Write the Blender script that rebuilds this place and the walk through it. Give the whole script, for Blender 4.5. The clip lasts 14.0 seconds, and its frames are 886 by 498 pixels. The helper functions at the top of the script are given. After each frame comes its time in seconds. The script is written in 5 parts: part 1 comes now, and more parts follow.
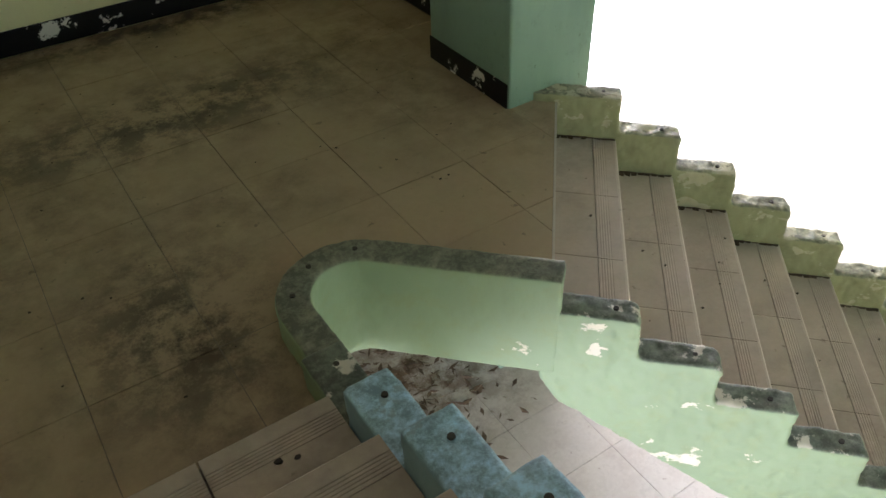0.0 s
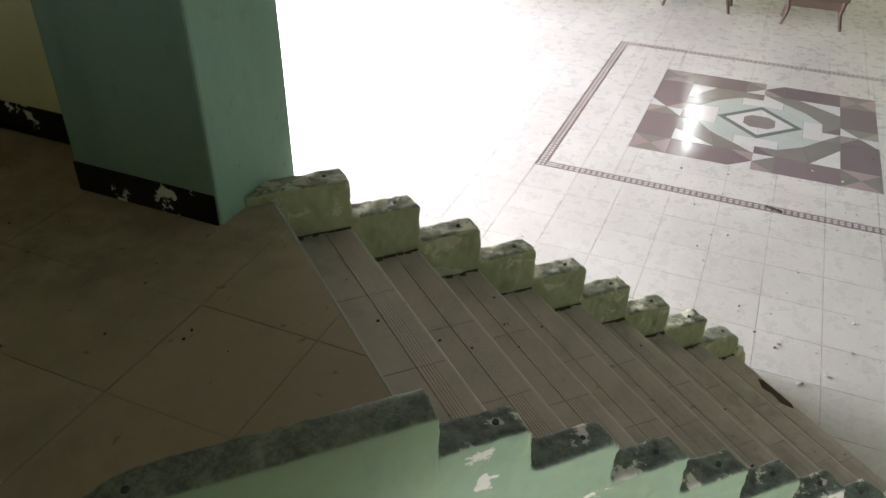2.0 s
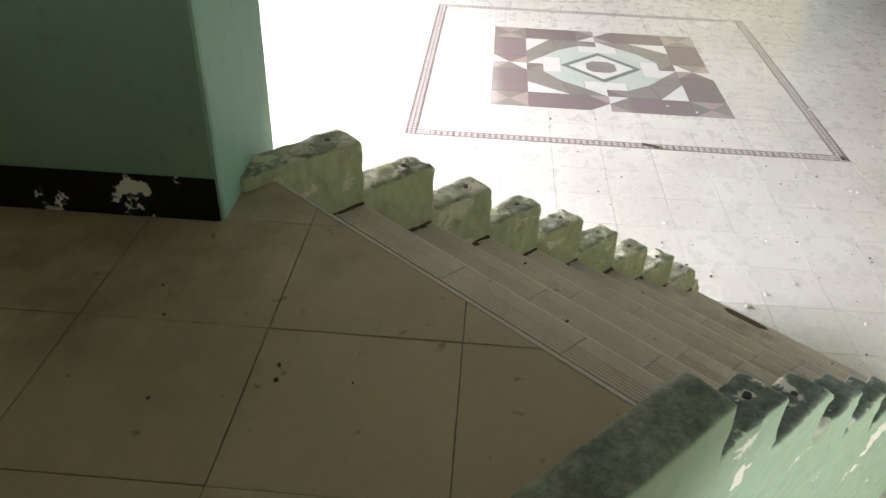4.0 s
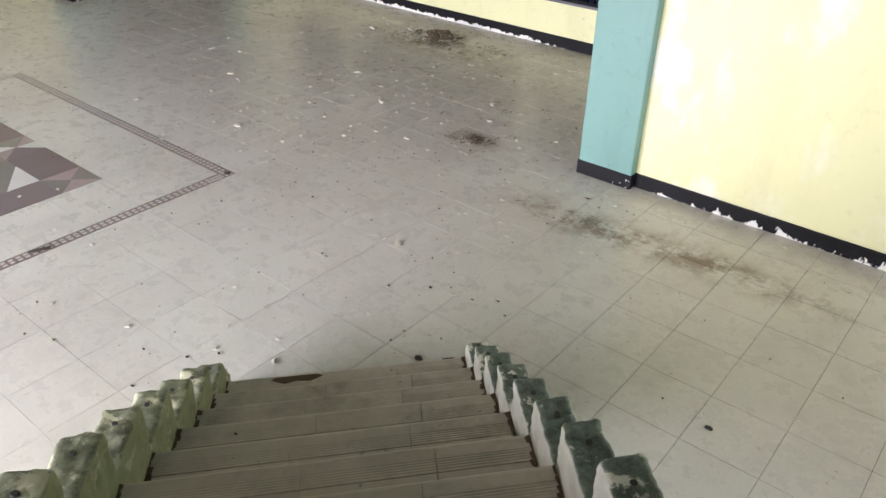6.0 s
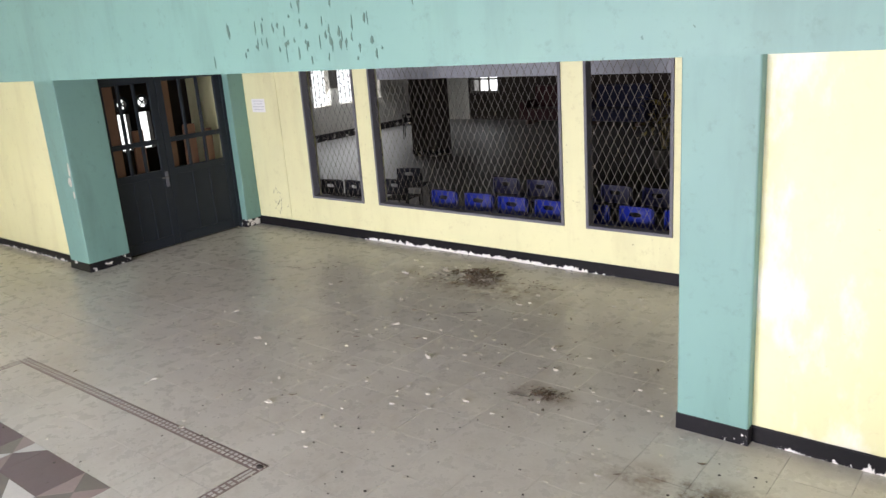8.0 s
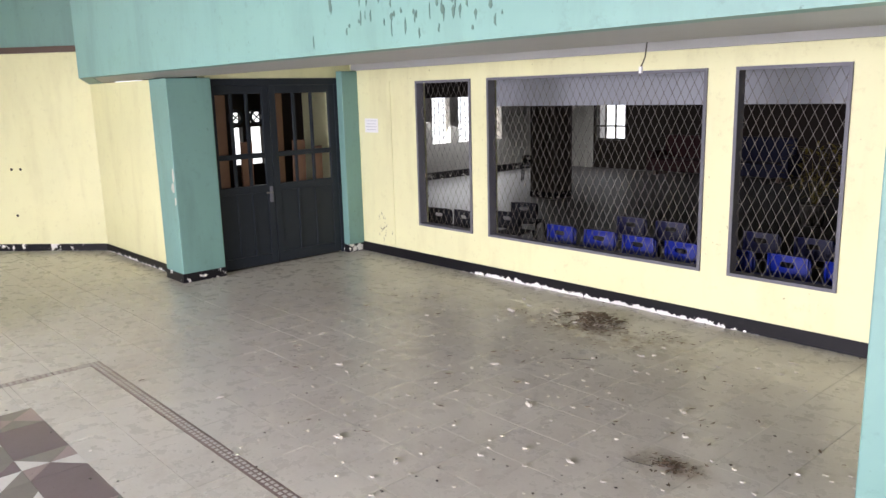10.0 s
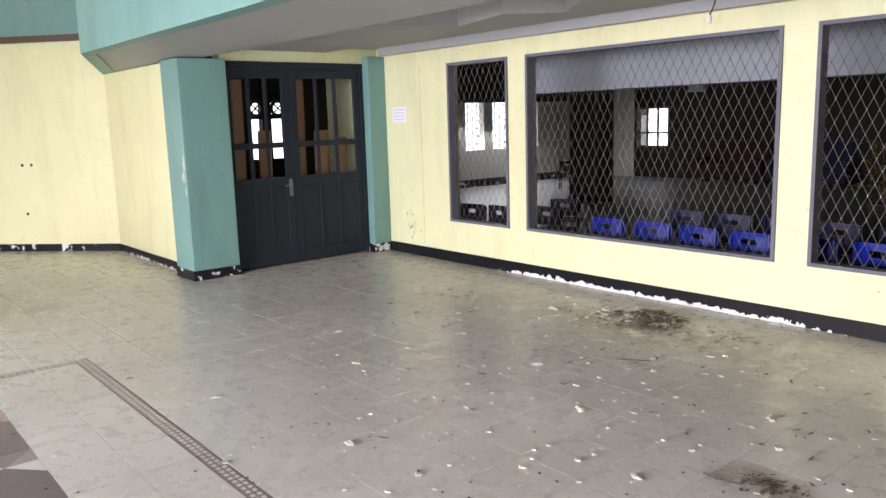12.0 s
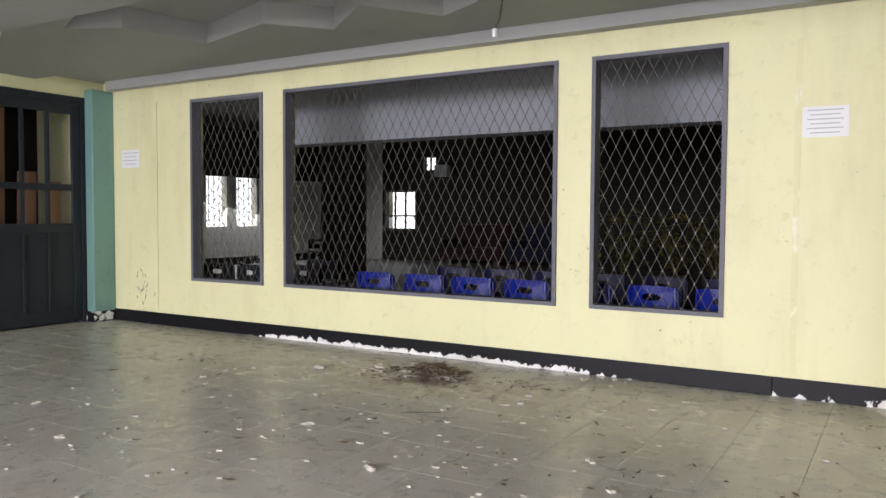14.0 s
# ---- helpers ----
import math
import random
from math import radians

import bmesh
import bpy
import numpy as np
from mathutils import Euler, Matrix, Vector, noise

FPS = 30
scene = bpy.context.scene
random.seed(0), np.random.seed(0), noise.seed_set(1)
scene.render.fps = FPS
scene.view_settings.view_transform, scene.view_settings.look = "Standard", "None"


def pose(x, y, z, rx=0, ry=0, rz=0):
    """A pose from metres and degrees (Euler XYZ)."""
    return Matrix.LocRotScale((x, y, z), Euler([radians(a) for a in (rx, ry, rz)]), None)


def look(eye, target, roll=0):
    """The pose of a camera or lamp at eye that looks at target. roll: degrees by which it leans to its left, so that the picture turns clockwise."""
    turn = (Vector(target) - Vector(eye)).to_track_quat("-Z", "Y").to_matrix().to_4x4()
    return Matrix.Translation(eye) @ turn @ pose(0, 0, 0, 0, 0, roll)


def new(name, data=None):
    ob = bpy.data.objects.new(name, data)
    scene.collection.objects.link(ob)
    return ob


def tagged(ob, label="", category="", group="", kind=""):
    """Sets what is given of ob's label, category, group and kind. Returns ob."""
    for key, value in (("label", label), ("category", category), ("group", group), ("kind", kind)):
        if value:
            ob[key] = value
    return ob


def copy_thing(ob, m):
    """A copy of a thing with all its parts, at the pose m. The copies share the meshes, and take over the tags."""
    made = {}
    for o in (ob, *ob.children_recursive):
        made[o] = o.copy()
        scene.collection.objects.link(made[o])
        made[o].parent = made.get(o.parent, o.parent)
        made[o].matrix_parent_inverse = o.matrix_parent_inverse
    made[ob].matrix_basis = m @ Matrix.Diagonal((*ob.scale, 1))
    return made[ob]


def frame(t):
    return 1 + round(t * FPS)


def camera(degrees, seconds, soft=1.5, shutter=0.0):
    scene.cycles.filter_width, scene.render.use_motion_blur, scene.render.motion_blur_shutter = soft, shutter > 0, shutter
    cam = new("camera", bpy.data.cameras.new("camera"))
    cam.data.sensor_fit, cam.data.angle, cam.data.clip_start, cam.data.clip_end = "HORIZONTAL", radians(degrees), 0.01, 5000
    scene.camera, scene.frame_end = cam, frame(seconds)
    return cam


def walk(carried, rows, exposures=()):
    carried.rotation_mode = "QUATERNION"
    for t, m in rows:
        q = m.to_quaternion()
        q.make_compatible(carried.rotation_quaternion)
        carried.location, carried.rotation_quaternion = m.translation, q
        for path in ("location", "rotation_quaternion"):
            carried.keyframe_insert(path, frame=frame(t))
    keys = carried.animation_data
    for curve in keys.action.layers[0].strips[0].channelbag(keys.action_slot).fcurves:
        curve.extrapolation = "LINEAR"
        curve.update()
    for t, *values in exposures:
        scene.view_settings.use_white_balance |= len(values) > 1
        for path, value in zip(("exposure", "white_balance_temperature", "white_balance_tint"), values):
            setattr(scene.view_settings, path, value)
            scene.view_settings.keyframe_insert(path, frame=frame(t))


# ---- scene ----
cam = camera(59.7, 14.0)
PATH = [
    (0, (0.344, 0.066, 3.587), (1.154, 1.352, 2.287), -2.1),
    (0.5, (0.451, 0.235, 3.493), (1.727, 1.056, 2.19), 1.3),
    (1, (0.412, 0.405, 3.427), (1.898, 0.914, 2.189), 2.3),
    (1.5, (0.46, 0.631, 3.302), (1.944, 1.162, 2.072), 0.3),
    (2, (0.42, 0.878, 3.259), (1.951, 1.513, 2.139), 1.0),
    (2.2, (0.393, 0.937, 3.199), (1.903, 1.541, 2.035), 4.4),
    (4.3, (0.71, 2.011, 2.839), (2.368, 1.85, 1.733), 0.7),
    (4.5, (0.769, 2.11, 2.848), (2.383, 1.72, 1.733), 0.7),
    (5, (0.999, 2.187, 2.852), (2.439, 1.346, 1.748), 0.2),
    (5.5, (1.319, 2.223, 2.847), (2.613, 1.132, 1.782), -0.0),
    (6, (1.603, 2.208, 2.852), (2.664, 0.884, 1.793), 1.2),
    (6.5, (1.872, 2.048, 2.85), (2.85, 0.666, 1.786), 0.6),
    (7, (2.123, 1.917, 2.84), (3.02, 0.479, 1.778), 0.4),
    (7.5, (2.337, 1.816, 2.876), (3.303, 0.275, 2.043), -3.1),
    (8, (2.498, 1.643, 2.77), (3.726, 0.161, 2.226), -4.2),
    (8.2, (2.553, 1.591, 2.738), (3.836, 0.154, 2.2), -3.2),
    (10.3, (3.155, 0.885, 2.198), (4.652, -0.382, 1.806), -0.3),
    (10.5, (3.215, 0.817, 2.128), (4.738, -0.414, 1.72), 0.4),
    (11, (3.406, 0.698, 2.028), (4.908, -0.566, 1.648), 0.6),
    (11.5, (3.558, 0.587, 1.938), (5.061, -0.682, 1.575), -1.0),
    (12, (3.701, 0.44, 1.814), (5.22, -0.818, 1.479), -1.7),
    (12.5, (3.922, 0.361, 1.679), (5.429, -0.917, 1.369), -1.5),
    (13, (4.086, 0.231, 1.512), (5.444, -1.192, 1.152), 1.7),
    (13.5, (4.269, 0.055, 1.363), (5.322, -1.632, 1.154), 2.1),
    (14, (4.463, -0.092, 1.243), (5.495, -1.803, 1.156), 0.3),
]
EXPOSURES = [(0.0, 1.5, 6400, 12), (0.5, 0.75, 5950, 12), (1.0, 0.45, 6050, 10), (1.5, 0.3, 6250, 10), (2.0, 0.55, 6300, 10), (2.2, 0.6, 6300, 10), (4.3, 1.25, 6350, 10), (4.5, 1.2, 6350, 10), (5.0, 0.78, 6350, 10), (5.5, 0.75, 6400, 10), (6.0, 0.66, 6430, 10), (6.5, 0.65, 6450, 10), (7.5, 0.58, 6500, 10), (8.0, 0.62, 6550, 11), (8.2, 0.66, 6550, 11), (10.5, 0.86, 6450, 14), (11.0, 0.9, 6400, 14), (12.8, 0.9, 6350, 13), (13.5, 0.95, 6450, 12), (14.0, 0.45, 6550, 10)]
walk(cam, [(t, look(eye, target, roll)) for t, eye, target, roll in PATH], EXPOSURES)

# ---- light ----
world = bpy.data.worlds.new("sky")
scene.world = world
world.use_nodes = True
wn = world.node_tree
sky = wn.nodes.new("ShaderNodeTexSky")
sky.sky_type = "NISHITA"
sky.sun_disc = False
sky.sun_elevation, sky.sun_rotation = radians(48), radians(20)
sky.air_density, sky.dust_density = 1.5, 4.0
wn.links.new(sky.outputs[0], wn.nodes["Background"].inputs[0])
wn.nodes["Background"].inputs[1].default_value = 0.12
sun = bpy.data.lights.new("sun", "SUN")
sun.energy, sun.angle, sun.color = 1.0, radians(12), (1, 0.96, 0.9)
new("sun", sun).matrix_world = look((8, 20, 22), (8, 5, 0))


def opening_lamp(name, eye, target, sx, sy, power, color=(1, 1, 1), spread=math.pi):
    lamp = bpy.data.lights.new(name, "AREA")
    lamp.spread = spread
    lamp.shape, lamp.size, lamp.size_y, lamp.energy, lamp.color = "RECTANGLE", sx, sy, power, color
    new(name, lamp).matrix_world = look(eye, target)


# daylight through the open north front, and through the windows of the room behind the grilles
opening_lamp("daylight_front", (6.7, 8.7, 1.8), (6.6, 0.0, -8.0), 8.6, 3.1, 1750, (1.0, 0.97, 1.13), radians(150))
# added low light from an unseen west opening, for stairwell and inner curb
opening_lamp("fill_light_west", (-2.9, -0.9, 1.0), (3.0, 0.6, 0.9), 3.4, 1.5, 120, (1.0, 0.975, 1.13))
opening_lamp("daylight_side_window", (18.85, -14.2, 1.55), (15.5, -13.8, -1.0), 2.9, 1.2, 46, (0.97, 0.99, 1))

# ---- materials ----


def material(name):
    m = bpy.data.materials.new(name)
    m.use_nodes = True
    t = m.node_tree
    return m, t, t.nodes["Principled BSDF"]


def node(t, kind, **inputs):
    n = t.nodes.new(kind)
    for key, value in inputs.items():
        sock = n.inputs[key.replace("_", " ")]
        if isinstance(value, bpy.types.NodeSocket):
            t.links.new(value, sock)
        else:
            sock.default_value = value
    return n


def coords(t, scale=(1, 1, 1)):
    g = t.nodes.new("ShaderNodeNewGeometry")
    m = node(t, "ShaderNodeMapping", Vector=g.outputs["Position"])
    m.inputs["Scale"].default_value = scale
    return m.outputs[0]


def noise_tex(t, vec, scale, detail=6, rough=0.6):
    return node(t, "ShaderNodeTexNoise", Vector=vec, Scale=scale, Detail=detail, Roughness=rough).outputs["Fac"]


def ramp(t, fac, lo, hi, a=0.0, b=1.0):
    n = node(t, "ShaderNodeMapRange", Value=fac)
    for key, value in (("From Min", lo), ("From Max", hi), ("To Min", a), ("To Max", b)):
        n.inputs[key].default_value = value
    return n.outputs[0]


def mix(t, fac, a, b):
    n = t.nodes.new("ShaderNodeMix")
    n.data_type = "RGBA"
    for sock, value in ((n.inputs[0], fac), (n.inputs[6], a), (n.inputs[7], b)):
        if isinstance(value, bpy.types.NodeSocket):
            t.links.new(value, sock)
        else:
            sock.default_value = (*value, 1) if isinstance(value, tuple) else value
    return n.outputs[2]


def times(t, a, b):
    n = t.nodes.new("ShaderNodeMath")
    n.operation = "MULTIPLY"
    for sock, value in zip(n.inputs, (a, b)):
        if isinstance(value, bpy.types.NodeSocket):
            t.links.new(value, sock)
        else:
            sock.default_value = value
    return n.outputs[0]


def bump(t, bsdf, height, strength=0.3, distance=0.01):
    b = node(t, "ShaderNodeBump", Height=height, Strength=strength, Distance=distance)
    t.links.new(b.outputs[0], bsdf.inputs["Normal"])


def finish(t, bsdf, color, rough):
    t.links.new(color, bsdf.inputs["Base Color"])
    if isinstance(rough, bpy.types.NodeSocket):
        t.links.new(rough, bsdf.inputs["Roughness"])
    else:
        bsdf.inputs["Roughness"].default_value = rough


def tile_material(name, color, dirt, dirt_amount=0.5, gloss=0.3, random_amount=0.12, stains=()):
    m, t, b = material(name)
    p = coords(t)
    info = t.nodes.new("ShaderNodeObjectInfo")
    shade = mix(t, ramp(t, info.outputs["Random"], 0, 1, 0, random_amount), color, tuple(c * 0.55 for c in color))
    fine = noise_tex(t, p, 45, 4)
    shade = mix(t, ramp(t, fine, 0.35, 0.75, 0, 0.25), shade, tuple(c * 0.7 for c in color))
    big = noise_tex(t, p, 0.9, 7, 0.65)
    mid = noise_tex(t, p, 6.5, 8, 0.7)
    stain = times(t, ramp(t, big, 0.40, 0.72), ramp(t, mid, 0.38, 0.70))
    shade = mix(t, times(t, stain, dirt_amount), shade, dirt)
    for sx, sy, rx, ry in stains:
        at = node(t, "ShaderNodeMapping", Vector=p)
        at.inputs["Location"].default_value = (-sx / rx, -sy / ry, 0)
        at.inputs["Scale"].default_value = (1 / rx, 1 / ry, 0)
        far = node(t, "ShaderNodeVectorMath", Vector=at.outputs[0])
        far.operation = "LENGTH"
        blot = times(t, ramp(t, far.outputs["Value"], 0.2, 1.3, 1, 0), ramp(t, noise_tex(t, p, 4.5, 9, 0.78), 0.43, 0.56))
        shade = mix(t, times(t, blot, 0.92), shade, dirt)
    specks = ramp(t, noise_tex(t, p, 21, 3, 0.5), 0.69, 0.74)
    shade = mix(t, times(t, specks, 0.45), shade, dirt)
    finish(t, b, shade, ramp(t, mid, 0.3, 0.75, gloss, gloss + 0.22))
    bump(t, b, noise_tex(t, p, 14, 5), 0.06, 0.01)
    return m


def paint_material(name, color, dirt, plaster=None, amount=0.55, streaks=True, rough=0.55, patch=0.62, patch_scale=2.6, edge=0.015, damp=0.0, worst=None):
    m, t, b = material(name)
    p = coords(t)
    shade = mix(t, ramp(t, noise_tex(t, p, 1.1, 6), 0.35, 0.7, 0, 0.35), color, tuple(c * 0.84 for c in color))
    if streaks:
        s = noise_tex(t, coords(t, (1.6, 1.6, 0.3)), 2.0, 7, 0.62)
        shade = mix(t, ramp(t, s, 0.5, 0.85, 0, amount * 0.8), shade, dirt)
    shade = mix(t, ramp(t, noise_tex(t, p, 11, 8, 0.75), 0.56, 0.8, 0, amount), shade, dirt)
    nicks = ramp(t, noise_tex(t, p, 24, 3, 0.55), 0.70, 0.735)
    nicks = times(t, nicks, ramp(t, noise_tex(t, p, 1.3, 4), 0.45, 0.6))
    shade = mix(t, times(t, nicks, 0.6), shade, tuple(c * 0.5 for c in dirt))
    height = noise_tex(t, p, 30, 5)
    if plaster:
        flake = ramp(t, noise_tex(t, p if edge < 0.05 else coords(t, (1.25, 1.25, 0.62)), patch_scale, 9, 0.66), patch, patch + edge)
        if damp:
            # flaking rises from the foot of the wall
            g = t.nodes.new("ShaderNodeNewGeometry")
            z = node(t, "ShaderNodeSeparateXYZ", Vector=g.outputs["Position"]).outputs["Z"]
            n = t.nodes.new("ShaderNodeMath")
            n.operation = "ADD"
            t.links.new(noise_tex(t, coords(t, (1, 1, 0.6)), patch_scale, 7, 0.65), n.inputs[0])
            t.links.new(ramp(t, z, 0.0, 0.13, damp, -damp), n.inputs[1])
            total = n.outputs[0]
            if worst:
                # heaviest along one stretch of the wall
                x = node(t, "ShaderNodeSeparateXYZ", Vector=g.outputs["Position"]).outputs["X"]
                for lo, hi, v0, v1 in ((worst[0] - worst[2], worst[0] - worst[1], -worst[3], 0), (worst[0] + worst[1], worst[0] + worst[2], 0, -worst[3])):
                    n = t.nodes.new("ShaderNodeMath")
                    n.operation = "ADD"
                    t.links.new(total, n.inputs[0])
                    t.links.new(ramp(t, x, lo, hi, v0, v1), n.inputs[1])
                    total = n.outputs[0]
            flake = ramp(t, total, patch, patch + edge)
        shade = mix(t, flake, shade, plaster)
        height = node(t, "ShaderNodeMath", Value=flake)
        height.operation = "MULTIPLY"
        height.inputs[1].default_value = -1.0
        height = height.outputs[0]
    finish(t, b, shade, rough)
    bump(t, b, height, 0.25, 0.006)
    return m


def plain_material(name, color, rough=0.5, metal=0.0, vary=0.25, scale=8.0, bumps=0.15):
    m, t, b = material(name)
    p = coords(t)
    shade = mix(t, ramp(t, noise_tex(t, p, scale, 6), 0.3, 0.75, 0, vary), color, tuple(c * 0.45 for c in color))
    finish(t, b, shade, rough)
    b.inputs["Metallic"].default_value = metal
    bump(t, b, noise_tex(t, p, scale * 6, 4), bumps, 0.004)
    return m


def curb_material(name, side, side_dirt, top, plaster, patch=0.60, chips=0.57, flake_scale=2.9, bare=False):
    """Painted sides with flaked patches; the worn, dirty top shows where faces look up."""
    m, t, b = material(name)
    p = coords(t)
    shade = mix(t, ramp(t, noise_tex(t, p, 1.7, 6), 0.35, 0.7, 0, 0.5), side, tuple(c * 0.8 for c in side))
    shade = mix(t, ramp(t, noise_tex(t, p, 9, 7, 0.75), 0.5, 0.8, 0, 0.5), shade, side_dirt)
    flake = ramp(t, noise_tex(t, coords(t, (1, 1, 1.5)), flake_scale, 8, 0.62), patch, patch + 0.012)
    shade = mix(t, flake, shade, plaster)
    g = t.nodes.new("ShaderNodeNewGeometry")
    xyz = node(t, "ShaderNodeSeparateXYZ", Vector=g.outputs["Normal"])
    if bare:
        # the side towards the steps is mottled pale instead of green
        turn = node(t, "ShaderNodeVectorMath", Vector=g.outputs["Normal"])
        turn.operation = "DOT_PRODUCT"
        turn.inputs[1].default_value = (R2, R2, 0)
        pale = mix(t, ramp(t, noise_tex(t, p, 7, 6, 0.7), 0.45, 0.7, 0, 0.6), (0.66, 0.65, 0.58), (0.36, 0.37, 0.28))
        shade = mix(t, ramp(t, turn.outputs["Value"], 0.5, 0.8), shade, pale)
    up = ramp(t, xyz.outputs["Z"], 0.45, 0.8)
    worn = mix(t, ramp(t, noise_tex(t, p, 16, 8, 0.8), 0.42, 0.62), top, tuple(min(1, c * 2.6) for c in top))
    worn = mix(t, ramp(t, noise_tex(t, p, 9, 6, 0.7), chips, chips + 0.04, 0, 0.85), worn, plaster)
    shade = mix(t, up, shade, worn)
    finish(t, b, shade, 0.6)
    bump(t, b, noise_tex(t, p, 35, 6, 0.7), 0.3, 0.008)
    return m


TILE = tile_material("cream_floor_tile", (0.585, 0.565, 0.505), (0.14, 0.085, 0.042), 0.5, 0.20, 0.10, ((3.9, -2.32, 0.75, 0.22), (2.9, -2.4, 0.8, 0.2), (5.46, -3.0, 0.3, 0.15), (7.4, -4.9, 1.2, 0.35), (1.7, 2.7, 0.9, 0.6)))
TILE_LANDING = tile_material("landing_floor_tile", (0.385, 0.302, 0.188), (0.034, 0.022, 0.011), 0.95, 0.38, 0.15, ((0.95, 3.35, 1.1, 0.35), (0.55, 2.0, 0.35, 0.5), (1.3, 4.35, 1.6, 0.2)))
TILE_STEP = tile_material("step_tile", (0.48, 0.415, 0.335), (0.075, 0.055, 0.04), 0.75, 0.38, 0.22)
WORN_EDGE = tile_material("worn_tile_edge", (0.56, 0.50, 0.42), (0.20, 0.16, 0.12), 0.8, 0.5, 0.1)
GROUT = plain_material("grout", (0.17, 0.15, 0.125), 0.95)
MAROON = tile_material("maroon_tile", (0.215, 0.163, 0.16), (0.05, 0.04, 0.03), 0.3, 0.05, 0.3)
PINKISH = tile_material("pink_brown_tile", (0.36, 0.285, 0.265), (0.08, 0.06, 0.05), 0.3, 0.05, 0.3)
TAUPE = tile_material("taupe_tile", (0.25, 0.22, 0.19), (0.06, 0.05, 0.04), 0.3, 0.05, 0.3)
WHITE_TILE = tile_material("white_mosaic_tile", (0.62, 0.60, 0.56), (0.12, 0.10, 0.08), 0.3, 0.05, 0.1)
MINT_TILE = tile_material("mint_mosaic_tile", (0.47, 0.50, 0.44), (0.12, 0.10, 0.08), 0.3, 0.05, 0.1)
DARK_GREEN_TILE = tile_material("grey_green_tile", (0.17, 0.19, 0.165), (0.06, 0.05, 0.04), 0.3, 0.05, 0.1)
BORDER_BROWN = tile_material("border_brown_tile", (0.20, 0.145, 0.125), (0.06, 0.05, 0.04), 0.3, 0.25, 0.2)
YELLOW = paint_material("yellow_wall_paint", (0.745, 0.73, 0.425), (0.46, 0.41, 0.20), None, 0.5)
YELLOW_PATCHED = paint_material("patched_yellow_wall_paint", (0.745, 0.73, 0.42), (0.53, 0.47, 0.26), (0.79, 0.78, 0.65), 0.5, True, 0.6, 0.525, 1.5, 0.13)
GREEN = paint_material("aqua_green_paint", (0.165, 0.31, 0.27), (0.085, 0.155, 0.13), (0.66, 0.68, 0.60), 0.6, True, 0.5, 0.73, 5)
GREEN_DULL = paint_material("sage_green_paint", (0.215, 0.335, 0.255), (0.10, 0.155, 0.105), None, 0.6)
GREEN_DULL_DARK = plain_material("mouldy_green", (0.085, 0.15, 0.125), 0.8)
BASE_BLACK = paint_material("black_baseboard_paint", (0.008, 0.0075, 0.009), (0.035, 0.032, 0.028), (0.75, 0.73, 0.68), 0.5, False, 0.45, 0.58, 6.5)
BASE_DAMP = paint_material("part_flaked_black_baseboard", (0.008, 0.0075, 0.009), (0.035, 0.032, 0.028), (0.78, 0.76, 0.72), 0.5, False, 0.5, 0.63, 8.0, 0.02, 0.15)
BASE_FLAKED = paint_material("flaked_black_baseboard", (0.008, 0.0075, 0.009), (0.035, 0.032, 0.028), (0.78, 0.76, 0.72), 0.5, False, 0.5, 0.67, 16.0, 0.02, 0.38, (8.25, 1.45, 2.2, 0.36))
R2 = math.sqrt(0.5)
CURB_GREEN = curb_material("flaked_green_curb", (0.285, 0.385, 0.245), (0.29, 0.31, 0.14), (0.075, 0.088, 0.066), (0.70, 0.67, 0.56), 0.597, 0.555, 3.3, True)
CURB_SOUND = curb_material("sound_green_curb", (0.285, 0.385, 0.245), (0.29, 0.31, 0.14), (0.10, 0.11, 0.078), (0.70, 0.67, 0.56), 0.70, 0.67)
CURB_YELLOWED = curb_material("yellowed_green_curb", (0.36, 0.37, 0.215), (0.12, 0.098, 0.045), (0.13, 0.135, 0.09), (0.50, 0.485, 0.34), 0.60, 0.52, 6.0)
CURB_BLUE = curb_material("blue_painted_curb", (0.24, 0.38, 0.48), (0.18, 0.28, 0.33), (0.19, 0.30, 0.36), (0.26, 0.36, 0.40), 0.74)
# for ceilings out of view, kept dark so less light bounces down
DARK_CEILING = paint_material("bounce_cutting_ceiling", (0.26, 0.23, 0.19), (0.14, 0.12, 0.09), None, 0.4, False, 0.8)
CEILING = paint_material("grey_white_ceiling", (0.40, 0.405, 0.385), (0.24, 0.24, 0.22), None, 0.4, False, 0.7)
# near-black wall and ceiling: the rooms' dimness is put into these colours
DIM_WALL = paint_material("dimmed_brown_wall", (0.020, 0.014, 0.010), (0.012, 0.009, 0.007), None, 0.5, True, 0.7)
ROOM_CEILING = plain_material("dimmed_room_ceiling", (0.025, 0.022, 0.02), 0.8)
WHITE_WALL = paint_material("off_white_wall", (0.70, 0.68, 0.63), (0.42, 0.40, 0.35), None, 0.4, True, 0.6)
# white paint turned grey, so its colour holds the room's dimness
ROOM_BEAM = paint_material("dimmed_white_room_paint", (0.31, 0.325, 0.345), (0.19, 0.195, 0.2), None, 0.4, True, 0.6)
PLASTER = plain_material("bare_plaster", (0.52, 0.49, 0.43), 0.8)
DOOR_GREY = plain_material("dark_grey_door_paint", (0.019, 0.024, 0.030), 0.4)
STEEL = plain_material("grey_window_frame", (0.15, 0.15, 0.165), 0.5)
MESH_STEEL = plain_material("galvanised_mesh", (0.16, 0.145, 0.125), 0.45, 0.3)
for m in (BASE_BLACK, BASE_DAMP, BASE_FLAKED, DOOR_GREY, STEEL, DIM_WALL, ROOM_CEILING):
    m.node_tree.nodes["Principled BSDF"].inputs["Specular IOR Level"].default_value = 0.22
DARK_METAL = plain_material("rusty_steel", (0.05, 0.045, 0.035), 0.8)
